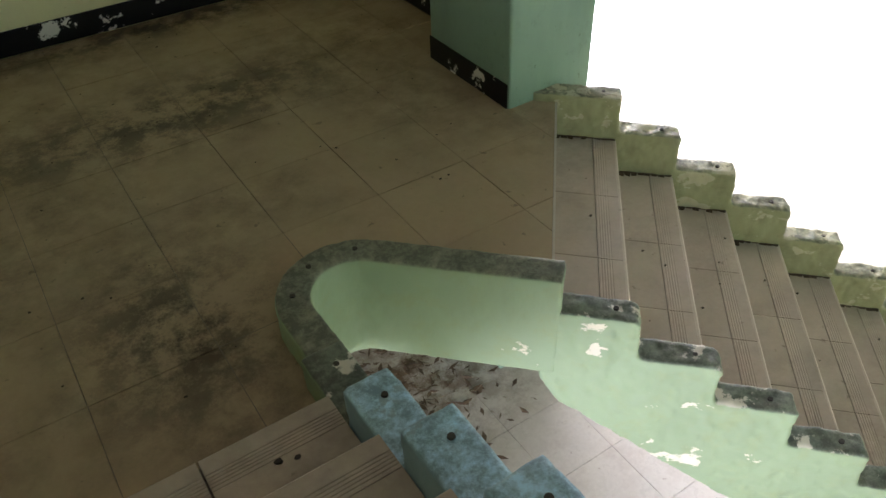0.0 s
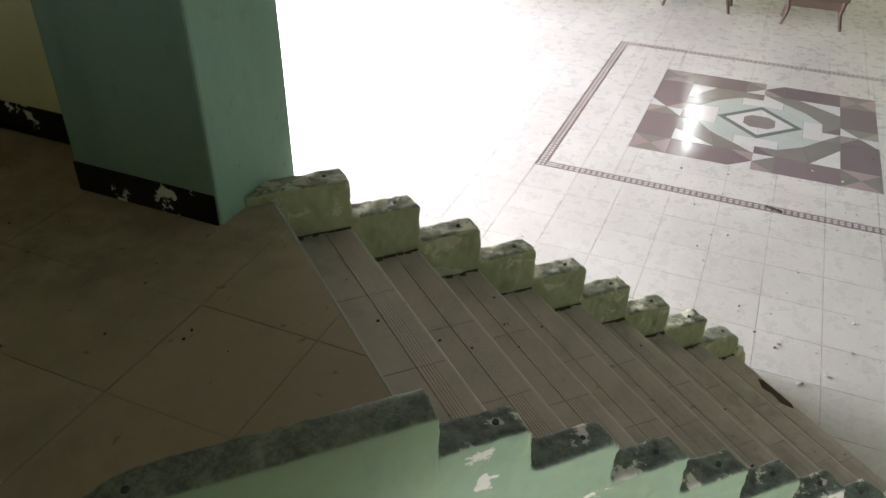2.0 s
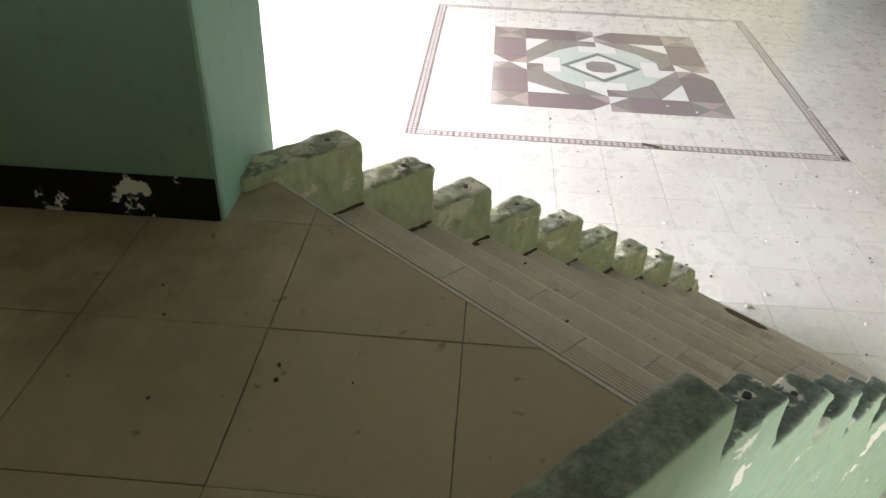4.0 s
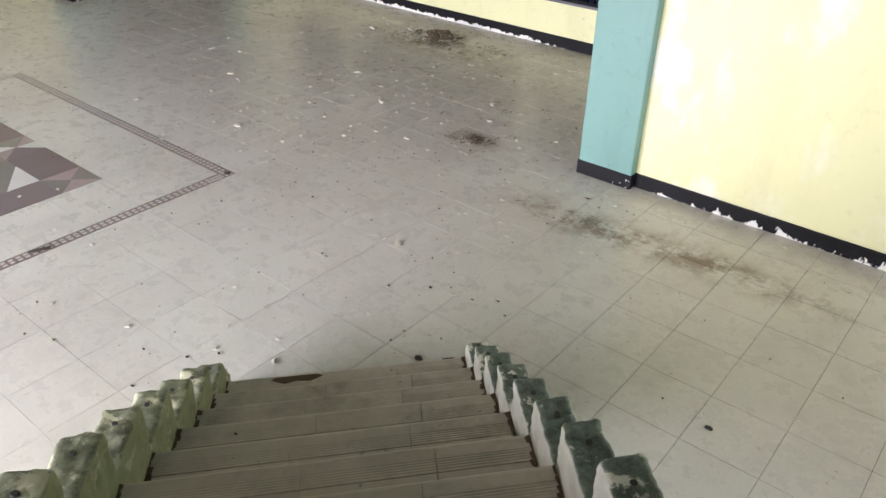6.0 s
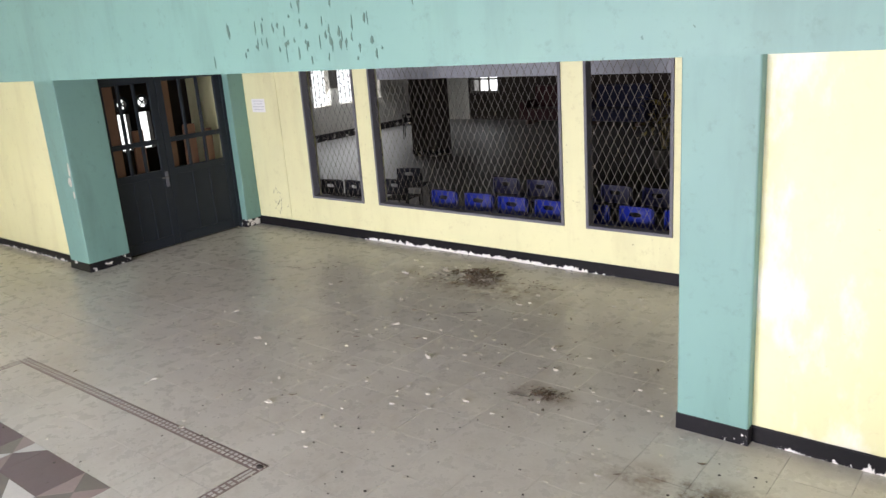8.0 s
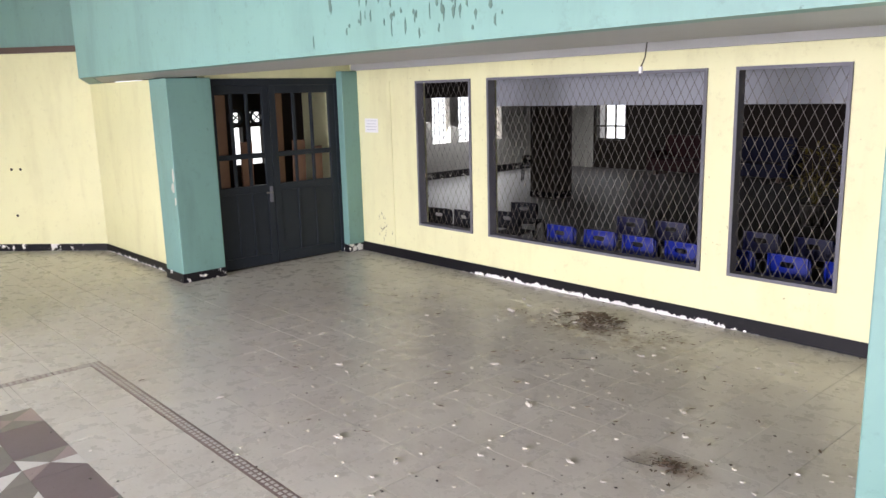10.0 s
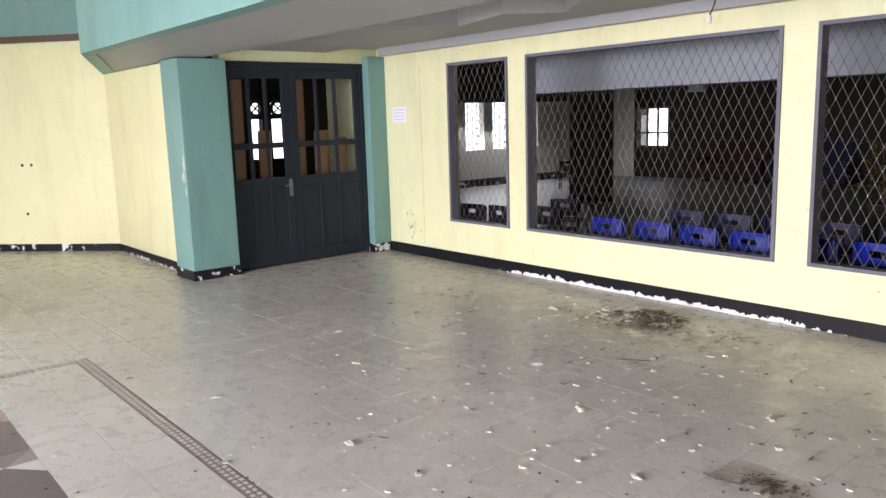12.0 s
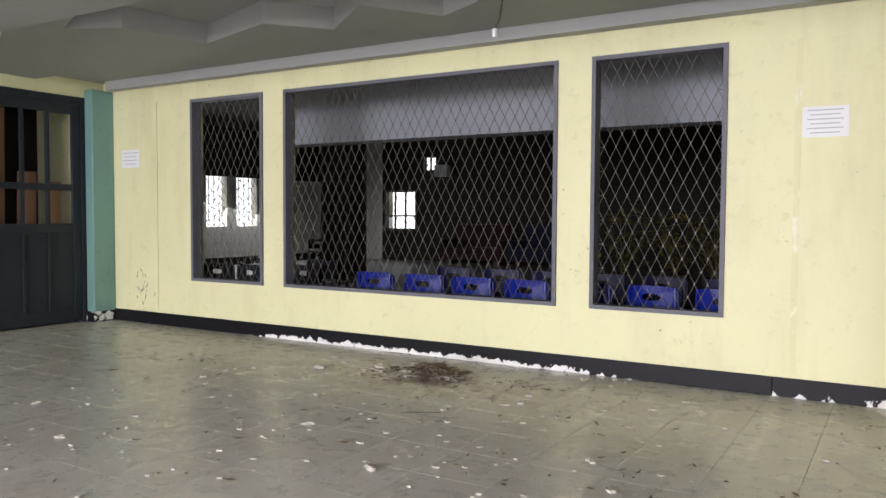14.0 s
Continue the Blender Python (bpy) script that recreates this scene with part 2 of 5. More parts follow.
BLUE_PLASTIC = plain_material("blue_plastic", (0.006, 0.017, 0.21), 0.35, 0, 0.1)
# shaded copy of the blue plastic, for chairs deeper in the room
SHADED_BLUE_PLASTIC = plain_material("shaded_blue_plastic", (0.003, 0.005, 0.045), 0.5, 0, 0.1)
DARK_PLASTIC = plain_material("dark_plastic", (0.006, 0.007, 0.011), 0.8, 0, 0.1)
RED_CLOTH = plain_material("dark_red_cloth", (0.026, 0.003, 0.005), 0.9)
for m in (BLUE_PLASTIC, DARK_PLASTIC):
    m.node_tree.nodes["Principled BSDF"].inputs["Specular IOR Level"].default_value = 0.25
DARK_CLOTH = plain_material("dark_navy_cloth", (0.006, 0.008, 0.03), 0.9)
DARK_WOOD = plain_material("dark_brown_wood", (0.09, 0.055, 0.035), 0.5)
# brown wood of the room's column, darkened to carry the dimness
ROOM_WOOD = plain_material("dimmed_panelled_wood", (0.040, 0.030, 0.022), 0.6)
WOOD = plain_material("orange_brown_wood", (0.20, 0.10, 0.055), 0.5)
# pale floor with the shade of the room put into its colour
ROOM_FLOOR = plain_material("dimmed_pale_floor", (0.22, 0.215, 0.215), 0.5, 0, 0.1)
PAPER = plain_material("white_paper", (0.82, 0.82, 0.80), 0.7, 0, 0.05)
INK = plain_material("grey_ink", (0.45, 0.45, 0.47), 0.7)
CHIP = plain_material("white_plaster_chip", (0.60, 0.565, 0.48), 0.85, 0, 0.5, 30)
DARK_LEAF = plain_material("rotten_leaf", (0.09, 0.06, 0.035), 0.85, 0, 0.5, 20)
LEAF = plain_material("dry_brown_leaf", (0.12, 0.085, 0.048), 0.8, 0, 0.6, 20)
SOIL = plain_material("dark_litter", (0.04, 0.032, 0.025), 0.9)
EARTH = plain_material("outside_ground", (0.22, 0.21, 0.19), 0.9, 0, 0.3, 1.0)
LAMP_WHITE = plain_material("white_lamp_holder", (0.75, 0.74, 0.70), 0.4, 0, 0.05)


# ---- mesh helpers ----


def part(name, bm, mat, parent=None, label=""):
    me = bpy.data.meshes.new(name)
    bmesh.ops.recalc_face_normals(bm, faces=bm.faces)
    bm.to_mesh(me)
    bm.free()
    me.materials.append(mat)
    ob = new(name, me)
    if parent:
        ob.parent = parent
    if label:
        ob["label"] = label
    return ob


def empty(name, m=None):
    ob = new(name)
    ob.empty_display_size = 0.1
    if m:
        ob.matrix_world = m
    return ob


def box(bm, lo, hi, bevel=0.0, m=None):
    lo, hi = Vector(lo), Vector(hi)
    r = bmesh.ops.create_cube(bm, size=1)
    for v in r["verts"]:
        v.co = Vector((lo[i] + (v.co[i] + 0.5) * (hi[i] - lo[i]) for i in range(3)))
    if bevel:
        edges = list({e for v in r["verts"] for e in v.link_edges})
        r = bmesh.ops.bevel(bm, geom=edges, offset=bevel, segments=2, affect="EDGES", profile=0.5)
        verts = list({v for f in r["faces"] for v in f.verts})
    else:
        verts = r["verts"]
    if m:
        bmesh.ops.transform(bm, matrix=m, verts=verts)
    return bm


def boxes(*spans, bevel=0.0):
    bm = bmesh.new()
    for lo, hi in spans:
        box(bm, lo, hi, bevel)
    return bm


def prism(bm, outline, place, depth):
    """A closed outline of (a, b), set in space by place(a, b), drawn out by the vector depth."""
    a = [bm.verts.new(place(*p)) for p in outline]
    d = Vector(depth)
    b = [bm.verts.new(v.co + d) for v in a]
    bm.faces.new(a)
    bm.faces.new(b[::-1])
    n = len(a)
    for i in range(n):
        bm.faces.new((a[i], b[i], b[(i + 1) % n], a[(i + 1) % n]))
    return bm


def rod(bm, a, b, r, n=8, r2=None):
    a, b = Vector(a), Vector(b)
    m = Matrix.Translation((a + b) / 2) @ (b - a).to_track_quat("Z", "Y").to_matrix().to_4x4()
    bmesh.ops.create_cone(bm, cap_ends=True, segments=n, radius1=r, radius2=r if r2 is None else r2, depth=(b - a).length, matrix=m)
    return bm


CLOUDS = bpy.data.textures.new("wear", "CLOUDS")
CLOUDS.noise_scale, CLOUDS.noise_depth = 0.05, 5


def wear_down(ob, voxel=0.011, amount=0.019):
    """Rounded, crumbled edges of old rendered masonry."""
    soften(ob, 0.006, 2)
    mod = ob.modifiers.new("voxels", "REMESH")
    mod.mode, mod.voxel_size, mod.use_smooth_shade = "VOXEL", voxel, True
    mod = ob.modifiers.new("wear", "DISPLACE")
    mod.texture, mod.texture_coords, mod.strength, mod.mid_level = CLOUDS, "GLOBAL", amount, 0.5
    return ob


def soften(ob, width, segments=2):
    mod = ob.modifiers.new("edge", "BEVEL")
    mod.width, mod.segments, mod.limit_method = width, segments, "ANGLE"
    mod.angle_limit = radians(40)
    return ob


def structure(name, bm, mat, label, category):
    return tagged(part(name, bm, mat), label, category, kind="structure")

# ---- the plan ----
P = 0.4067                      # tile pitch
LAND = 1.79                     # landing height
RISE, GOING = 0.174, 0.283
NOSE = 0.03                     # the landing's nosing, along the flight
W_IN, W_OUT = 2.225, 3.435        # the flight's clear width, across the diagonal
SKEW = 0.08
CURB = 0.115                    # curb thickness
LIP = 0.115                     # curb height over the landing
FRONT_Y, WINDOW_Y, BEAM_Z = -3.12, -5.85, 2.57
HALL_TOP = 5.9


def uw(u, w, z=0.0):
    """The diagonal flight: u metres down it, w metres across; its steps stand a little askew."""
    u += SKEW * (W_OUT - w)
    return Vector(((u + w) * R2, (w - u) * R2, z))


NOSE_SLOPE, NOSE_SHIFT = -SKEW * R2, SKEW * W_OUT   # the nosing's line in plan


def across(dw):
    return uw(0, dw) - uw(0, 0)


# ---- ground, floors ----
structure("ground", boxes(((-400, -400, -0.6), (400, 400, -0.22))), EARTH, "bare grey ground round the building", "ground")
structure("floor", boxes(((-3.2, -5.9, -0.2), (19.2, 9.0, -0.008))), GROUT, "cream tiled hall floor with dark joints", "floor")
structure("floor_2", boxes(((3.7, -18.3, -0.2), (19.2, -5.92, -0.03))), ROOM_FLOOR, "pale floor of the room behind the grilles, darkened in colour for the dimness", "floor")

# ---- hall walls ----


def wall(name, spans, mat, label):
    return structure(name, boxes(*spans), mat, label, "wall")


W_Z0, W_Z1 = 0.522, 2.472
WINDOWS = ((5.585, 6.59), (6.874, 9.775), (10.06, 11.11))
spans = [((3.7, WINDOW_Y - 0.16, 0), (19.2, WINDOW_Y, W_Z0)), ((3.7, WINDOW_Y - 0.16, W_Z1), (19.2, WINDOW_Y, 3.4))]
edges = [3.7] + [x for pair in WINDOWS for x in pair] + [19.2]
for a, b in zip(edges[::2], edges[1::2]):
    spans.append(((a, WINDOW_Y - 0.16, W_Z0), (b, WINDOW_Y, W_Z1)))
wall("wall_window", spans, YELLOW, "yellow painted wall with three grilled openings")
wall("wall_south_west", [((-3.2, FRONT_Y - 0.2, 0), (3.95, FRONT_Y, BEAM_Z))], YELLOW_PATCHED, "yellow wall with pale patches of scraped paint")
wall("wall_alcove_west", [((3.7, -5.85, 0), (3.92, FRONT_Y - 0.2, 3.4))], YELLOW, "plain yellow side wall of the alcove")
wall("wall_south_east", [((12.95, FRONT_Y - 0.2, 0), (15.52, FRONT_Y, BEAM_Z))], YELLOW, "yellow wall beside the green column")
# the angled wall beyond the corner
bm = bmesh.new()
prism(bm, [(15.52, -3.13), (19.3, 0.3), (19.45, 0.15), (15.67, -3.33)], lambda a, b: Vector((a, b, 0)), (0, 0, 3.1))
structure("wall_angled", bm, YELLOW, "yellow angled wall with old fixing holes", "wall")
bm = bmesh.new()
prism(bm, [(15.45, -3.10), (19.25, 0.35), (19.45, 0.15), (15.67, -3.33)], lambda a, b: Vector((a, b, 3.1)), (0, 0, 2.3))
structure("wall_angled_upper", bm, GREEN, "aqua green painted band above the angled wall", "wall")
bm = bmesh.new()
prism(bm, [(15.40, -3.08), (19.22, 0.39), (19.25, 0.36), (15.44, -3.11)], lambda a, b: Vector((a, b, 3.05)), (0, 0, 0.09))
structure("trim", bm, DARK_WOOD, "brown wooden strip under the green band", "trim")
wall("wall_east", [((19.2, 0.1, 0), (19.4, 1.93, HALL_TOP)), ((19.2, 2.17, 0), (19.4, 9.2, HALL_TOP)), ((19.2, 1.93, 0), (19.4, 2.17, 4.15)), ((19.2, 1.93, 5.7), (19.4, 2.17, HALL_TOP))], YELLOW, "yellow end wall with a tall slit window")
# out of view; the opening is added to let the west lamp in
wall("wall_west", [((-3.2, FRONT_Y, 0), (-3.0, -2.7, HALL_TOP)), ((-3.2, 0.9, 0), (-3.0, 9.0, HALL_TOP)), ((-3.2, -2.7, 0), (-3.0, 0.9, 0.2)), ((-3.2, -2.7, 1.8), (-3.0, 0.9, HALL_TOP))], YELLOW, "unseen yellow wall with a window added for low west light")
wall("wall_north", [((-3.2, 8.8, 0), (2.7, 9.0, HALL_TOP)), ((11.5, 8.8, 0), (19.4, 9.0, HALL_TOP)), ((2.7, 8.8, 3.5), (11.5, 9.0, HALL_TOP)),
                    ((5.5, 8.8, 0), (5.75, 9.0, 3.5)), ((8.5, 8.8, 0), (8.75, 9.0, 3.5))], YELLOW, "wide open daylight front between posts")
structure("beam", boxes(((-3.2, -2.10, BEAM_Z), (12.32, -1.95, HALL_TOP))), GREEN, "broad aqua green fascia spotted with damp", "beam")
bm = prism(bmesh.new(), [(12.32, -1.95), (15.5, -3.1), (15.5, -3.3), (12.32, -2.10)], lambda a, b: Vector((a, b, BEAM_Z)), (0, 0, HALL_TOP - BEAM_Z))
structure("beam_2", bm, GREEN, "green return of the fascia to the wall", "beam")
bm = prism(bmesh.new(), [(-3.2, -2.10), (12.3, -2.10), (15.4, -3.14), (12.95, -3.35), (-3.2, -3.35)], lambda a, b: Vector((a, b, BEAM_Z + 0.015)), (0, 0, 0.14))
structure("ceiling_8", bm, CEILING, "grey soffit under the upper floor edge", "ceiling")
structure("ceiling", boxes(((-3.2, -3.35, HALL_TOP), (19.4, 9.0, HALL_TOP + 0.2))), DARK_CEILING, "unseen high ceiling of the hall, dark to cut bounced light", "ceiling")

# landing walls
wall("wall_landing_back", [((-1.6, 4.46, 0), (2.7, 4.62, HALL_TOP))], YELLOW, "dim yellow wall behind the landing")
wall("wall_landing_side", [((2.52, 3.13, 0), (2.68, 4.46, HALL_TOP))], YELLOW, "yellow wall between landing and column")
wall("wall_landing_west", [((-1.76, 1.5, 0), (-1.6, 4.62, HALL_TOP))], YELLOW, "plain yellow wall beside the stairs")
structure("ceiling_2", boxes(((-1.6, 1.3, 4.35), (2.6, 4.5, 4.5))), DARK_CEILING, "unseen slab over the landing, dark to cut bounced light", "ceiling")

# ---- columns ----


def column(name, lo, hi, mat, label, base_h=0.12, base_z=0.0, one_side=False):
    ob = part(name, boxes((lo, hi), bevel=0.012), mat)
    tagged(ob, label, "column", kind="structure")
    e = 0.006
    span = ((lo[0] - e, lo[1] + 0.008, base_z), (lo[0], hi[1], base_z + base_h)) if one_side else ((lo[0] - e, lo[1] - e, base_z), (hi[0] + e, hi[1] + e, base_z + base_h))
    part("baseboard", boxes(span, bevel=0.002), BASE_BLACK, ob, "flaked black base band")
    return ob


column("column_1", (2.24, 2.48, 0), (2.72, 3.12, HALL_TOP), GREEN_DULL, "sage green column at the head of the stairs", 0.12, LAND, True)
column("column_2", (3.905, -3.40, 0), (4.385, -3.035, BEAM_Z), GREEN, "aqua green pilaster with a black base")
column("column_3", (12.43, -3.57, 0), (12.95, -2.985, BEAM_Z), GREEN, "aqua green column with a chipped corner")
column("column_4", (12.42, -5.85, 0), (12.56, -5.57, 2.65), GREEN, "narrow green pilaster in the alcove corner")

# baseboards
structure("baseboard", boxes(((5.25, WINDOW_Y, 0), (12.42, WINDOW_Y + 0.016, 0.135)), bevel=0.004), BASE_FLAKED, "black base band flaked to white plaster along its foot", "baseboard")
for lo, hi in (((3.92, WINDOW_Y, 0), (5.25, WINDOW_Y + 0.016, 0.135)), ((-3.0, FRONT_Y, 0), (3.92, FRONT_Y + 0.016, 0.12)), ((12.96, FRONT_Y, 0), (15.53, FRONT_Y + 0.016, 0.11)),
               ((-1.6, 4.444, LAND), (2.5, 4.46, LAND + 0.13)), ((2.504, 3.14, LAND), (2.52, 4.444, LAND + 0.13))):
    structure("baseboard", boxes((lo, hi), bevel=0.004), BASE_DAMP if hi[2] < 0.2 else BASE_BLACK, "black painted base band flaked to white plaster", "baseboard")
bm = bmesh.new()
prism(bm, [(15.51, -3.12), (19.2, 0.23), (19.23, 0.22), (15.53, -3.14)], lambda a, b: Vector((a, b, 0)), (0, 0, 0.11))
structure("baseboard", bm, BASE_BLACK, "black painted base band flaked to white plaster", "baseboard")

# ---- landing slab ----
bm = bmesh.new()
cx, cy, cr = 1.057, 1.729, 0.1975
edge = [uw(NOSE - 0.02, W_OUT + CURB), uw(NOSE - 0.02, W_IN - 0.03)]
arc = []
for i in range(13):
    a = radians(45 + 135 * i / 12)
    arc.append((cx + cr * math.cos(a), cy + cr * math.sin(a)))
outline = [(edge[0].x, edge[0].y), (edge[1].x, edge[1].y)] + arc + [(0.86, 1.33), (-1.6, 1.33), (-1.6, 4.46), (2.52, 4.46), (2.52, 3.0)]
prism(bm, outline, lambda a, b: Vector((a, b, LAND - 0.32)), (0, 0, 0.312))
structure("floor_landing", bm, GROUT, "dirty tiled stair landing", "floor")
structure("wall_under_landing", boxes(((-1.59, 1.6, 0), (-1.3, 4.46, LAND - 0.32))), WHITE_WALL, "plain wall under the landing", "wall")

# ---- lower flight ----
flight = tagged(empty("lower_stairs"), "straight flight of grey-brown tiled steps", "stairs", kind="structure")
bm = bmesh.new()
profile = [(NOSE, LAND - 0.32), (NOSE, LAND - 0.02)]
for k in range(1, 11):
    z = LAND - RISE * k - 0.02 if k < 10 else 0.0
    u0 = NOSE + GOING * (k - 1)
    profile.append((u0, z))
    if k < 10:
        profile.append((u0 + GOING, z))
profile += [(NOSE + GOING * 9 - 0.35, 0.0)]
prism(bm, profile, lambda u, z: uw(u, W_IN - 0.01, z), across(W_OUT - W_IN + 0.02))
part("stair_body", bm, GROUT, flight)


def tread_tile(name, u0, u1, w0, w1, z, h):
    bm = bmesh.new()
    g = 0.0012
    lo, hi = (u0 + g, w0 + g), (u1 - g, w1 - g)
    prism(bm, [(lo[0], lo[1]), (hi[0], lo[1]), (hi[0], hi[1]), (lo[0], hi[1])], lambda a, b: uw(a, b, z - h), (0, 0, h))
    return part(name, bm, TILE_STEP, flight)


def nosing_tile(u1, w0, w1, z, groove):
    """The nosing: a lip with five ribs along the edge."""
    bm = bmesh.new()
    out = [(u1 - 0.095, z - 0.022), (u1 + 0.012, z - 0.022), (u1 + 0.012, z - 0.006), (u1 + 0.006, z)]
    for i in range(5):
        a = u1 - 0.042 - i * 0.010
        out += [(a, z), (a - 0.0015, z - groove), (a - 0.0045, z - groove), (a - 0.006, z)]
    out += [(u1 - 0.095, z)]
    prism(bm, out, lambda u, zz: uw(u, w0 + 0.001, zz), across(w1 - w0 - 0.002))
    return part("nosing_tile", bm, TILE_STEP, flight)


cuts_even = [W_IN, W_IN + 0.36, W_IN + 0.765, W_OUT]
cuts_odd = [W_IN, W_IN + 0.30, W_IN + 0.70, W_OUT]
for k in range(0, 10):
    z, u0, u1 = LAND - RISE * k, NOSE + GOING * (k - 1), NOSE + GOING * k
    cuts = cuts_even if k % 2 else cuts_odd
    for w0, w1 in zip(cuts, cuts[1:]):
        if k:
            tread_tile("tread_tile", u0, u1 - 0.097, w0, w1, z, 0.02)
            nosing_tile(u1, w0, w1, z, 0.0016 if w0 == W_IN else 0.0007)
        bm = bmesh.new()
        prism(bm, [(u1, z - RISE), (u1 + 0.006, z - RISE), (u1 + 0.006, z - 0.022), (u1, z - 0.022)], lambda a, b: uw(a, w0 + 0.002, b), across(w1 - w0 - 0.004))
        part("riser_tile", bm, TILE_STEP, flight)
for k in range(1, 10):
    z, u1 = LAND - RISE * k, NOSE + GOING * k
    bm, n = bmesh.new(), 14
    for i in range(n):
        w0, w1 = (W_IN + (W_OUT - W_IN) * (i + d) / n for d in (0.0, 1.0))
        deep = random.uniform(0.004, 0.009)
        prism(bm, [(u1 + 0.0125, z - 0.012), (u1 + 0.0130, z - 0.005), (u1 + 0.0068, z + 0.0006), (u1 + 0.006 - deep, z + 0.0006), (u1 + 0.002, z - 0.004)], lambda a, b: uw(a, w0, b), across(w1 - w0))
    part("worn_edge", bm, WORN_EDGE, flight, "pale worn nosing edge")
bm = bmesh.new()
prism(bm, [(NOSE + 0.003, LAND - 0.02), (NOSE + 0.012, LAND - 0.02), (NOSE + 0.012, LAND + 0.001), (NOSE + 0.003, LAND + 0.001)], lambda a, b: uw(a, W_IN, b), across(W_OUT - W_IN))
part("edge_strip", bm, PLASTER, flight, "pale worn strip along the landing edge")


def post_stub(parent, place, r=0.011):
    bm = rod(bmesh.new(), place - Vector((0, 0, 0.01)), place + Vector((0, 0, 0.004)), r, 10, r * 0.8)
    part("post_stub", bm, DARK_METAL, parent, "rusty stub of a cut railing post")


def stringer(name, w0, thick, first, lip, wear, mat, label):
    blocks = range(1, 10)
    us = [first] + [NOSE + GOING * k + 0.02 for k in blocks]
    tops = [LAND + lip - RISE * (k - 1) - wear * max(0, k - 5) for k in blocks]
    end = us[-1]
    low = max(0.05, tops[-1] - 0.26)
    out = [(us[0], LAND - 0.36)]
    for k, (a, b), z in zip(blocks, zip(us, us[1:]), tops):
        c = random.uniform(0.008, 0.03) if k < 9 else 0.06
        out += [(a, z), (b - c, z + random.uniform(-0.004, 0.002)), (b, z - c * random.uniform(0.6, 1.1))]
    out += [(end, low), (end - 0.13, 0.0), (end - 0.50, 0.0), (NOSE + 0.05, LAND - RISE - 0.30)]
    bm = prism(bmesh.new(), out, lambda u, z: uw(u, w0, z), across(thick))
    ob = part(name, bm, mat)
    tagged(ob, label, "stair curb", kind="structure")
    wear_down(ob)
    for k, u, z in zip(blocks, us[1:], tops):
        post_stub(ob, uw(u - 0.085, w0 + thick / 2, z))
    return ob


stringer("inner_curb", W_IN - CURB + 0.003, CURB - 0.006, NOSE - 0.02, -0.025, 0.005, CURB_GREEN, "stepped green curb with flaking paint")
stringer("outer_curb", W_OUT, CURB, NOSE - 0.10, 0.04, 0.014, CURB_YELLOWED, "stepped yellowed green curb with worn tops")
# the last broken stump of the outer curb
bm = prism(bmesh.new(), [(NOSE + GOING * 9 + 0.02, 0.0), (NOSE + GOING * 9 + 0.02, 0.28), (NOSE + GOING * 9 + 0.08, 0.25), (NOSE + GOING * 9 + 0.13, 0.14), (NOSE + GOING * 9 + 0.15, 0.0)], lambda u, z: uw(u, W_OUT + 0.005, z), across(CURB - 0.012))
wear_down(tagged(part("curb_stump", bm, CURB_YELLOWED), "broken grey stump at the curb's foot", "stair curb", kind="structure"), 0.012, 0.03)

# the curb round the landing's edge
bm = bmesh.new()
line = [uw(NOSE + 0.04, W_IN - CURB / 2)] + [Vector((x, y, 0)) for x, y in [(cx + (cr) * math.cos(radians(45 + 135 * i / 16)), cy + cr * math.sin(radians(45 + 135 * i / 16))) for i in range(17)]] + [Vector((0.86, 1.55, 0))]
rings = []
for i, p in enumerate(line):
    d = (line[min(i + 1, len(line) - 1)] - line[max(i - 1, 0)]).normalized()
    s = Vector((-d.y, d.x, 0)) * (CURB / 2)
    q = Vector((p.x, p.y, 0))
    rings.append([bm.verts.new(q + e + Vector((0, 0, z))) for e, z in ((s, LAND - 0.33), (s, LAND + LIP), (-s, LAND + LIP), (-s, LAND - 0.33))])
for a, b in zip(rings, rings[1:]):
    for j in range(4):
        bm.faces.new((a[j], a[(j + 1) % 4], b[(j + 1) % 4], b[j]))
bm.faces.new(rings[0])
bm.faces.new(rings[-1][::-1])
ob = tagged(part("curved_curb", bm, CURB_SOUND), "green curb rounding the landing edge, dark worn top", "stair curb", kind="structure")
wear_down(ob, 0.013, 0.008)
for i in (3, 9, 14):
    post_stub(ob, Vector((line[i].x, line[i].y, LAND + LIP)))

# ---- upper flight ----
upper = tagged(empty("upper_stairs"), "upper flight of worn, dusty tiled steps", "stairs", kind="structure")
U_X0, U_X1, U_NOSE, U_GO, U_RISE = -0.45, 0.778, 1.345, 0.30, 0.170
bm = bmesh.new()
out = [(U_NOSE, LAND - 0.32), (U_NOSE, LAND)]
for k in range(1, 13):
    out += [(U_NOSE - U_GO * (k - 1), LAND + U_RISE * k - 0.02), (U_NOSE - U_GO * k, LAND + U_RISE * k - 0.02)]
out += [(U_NOSE - U_GO * 12, LAND + U_RISE * 12 - 0.4), (U_NOSE - 0.25, LAND - 0.32)]
prism(bm, out, lambda y, z: Vector((U_X0, y, z)), (U_X1 - U_X0, 0, 0))
part("stair_body", bm, GROUT, upper)
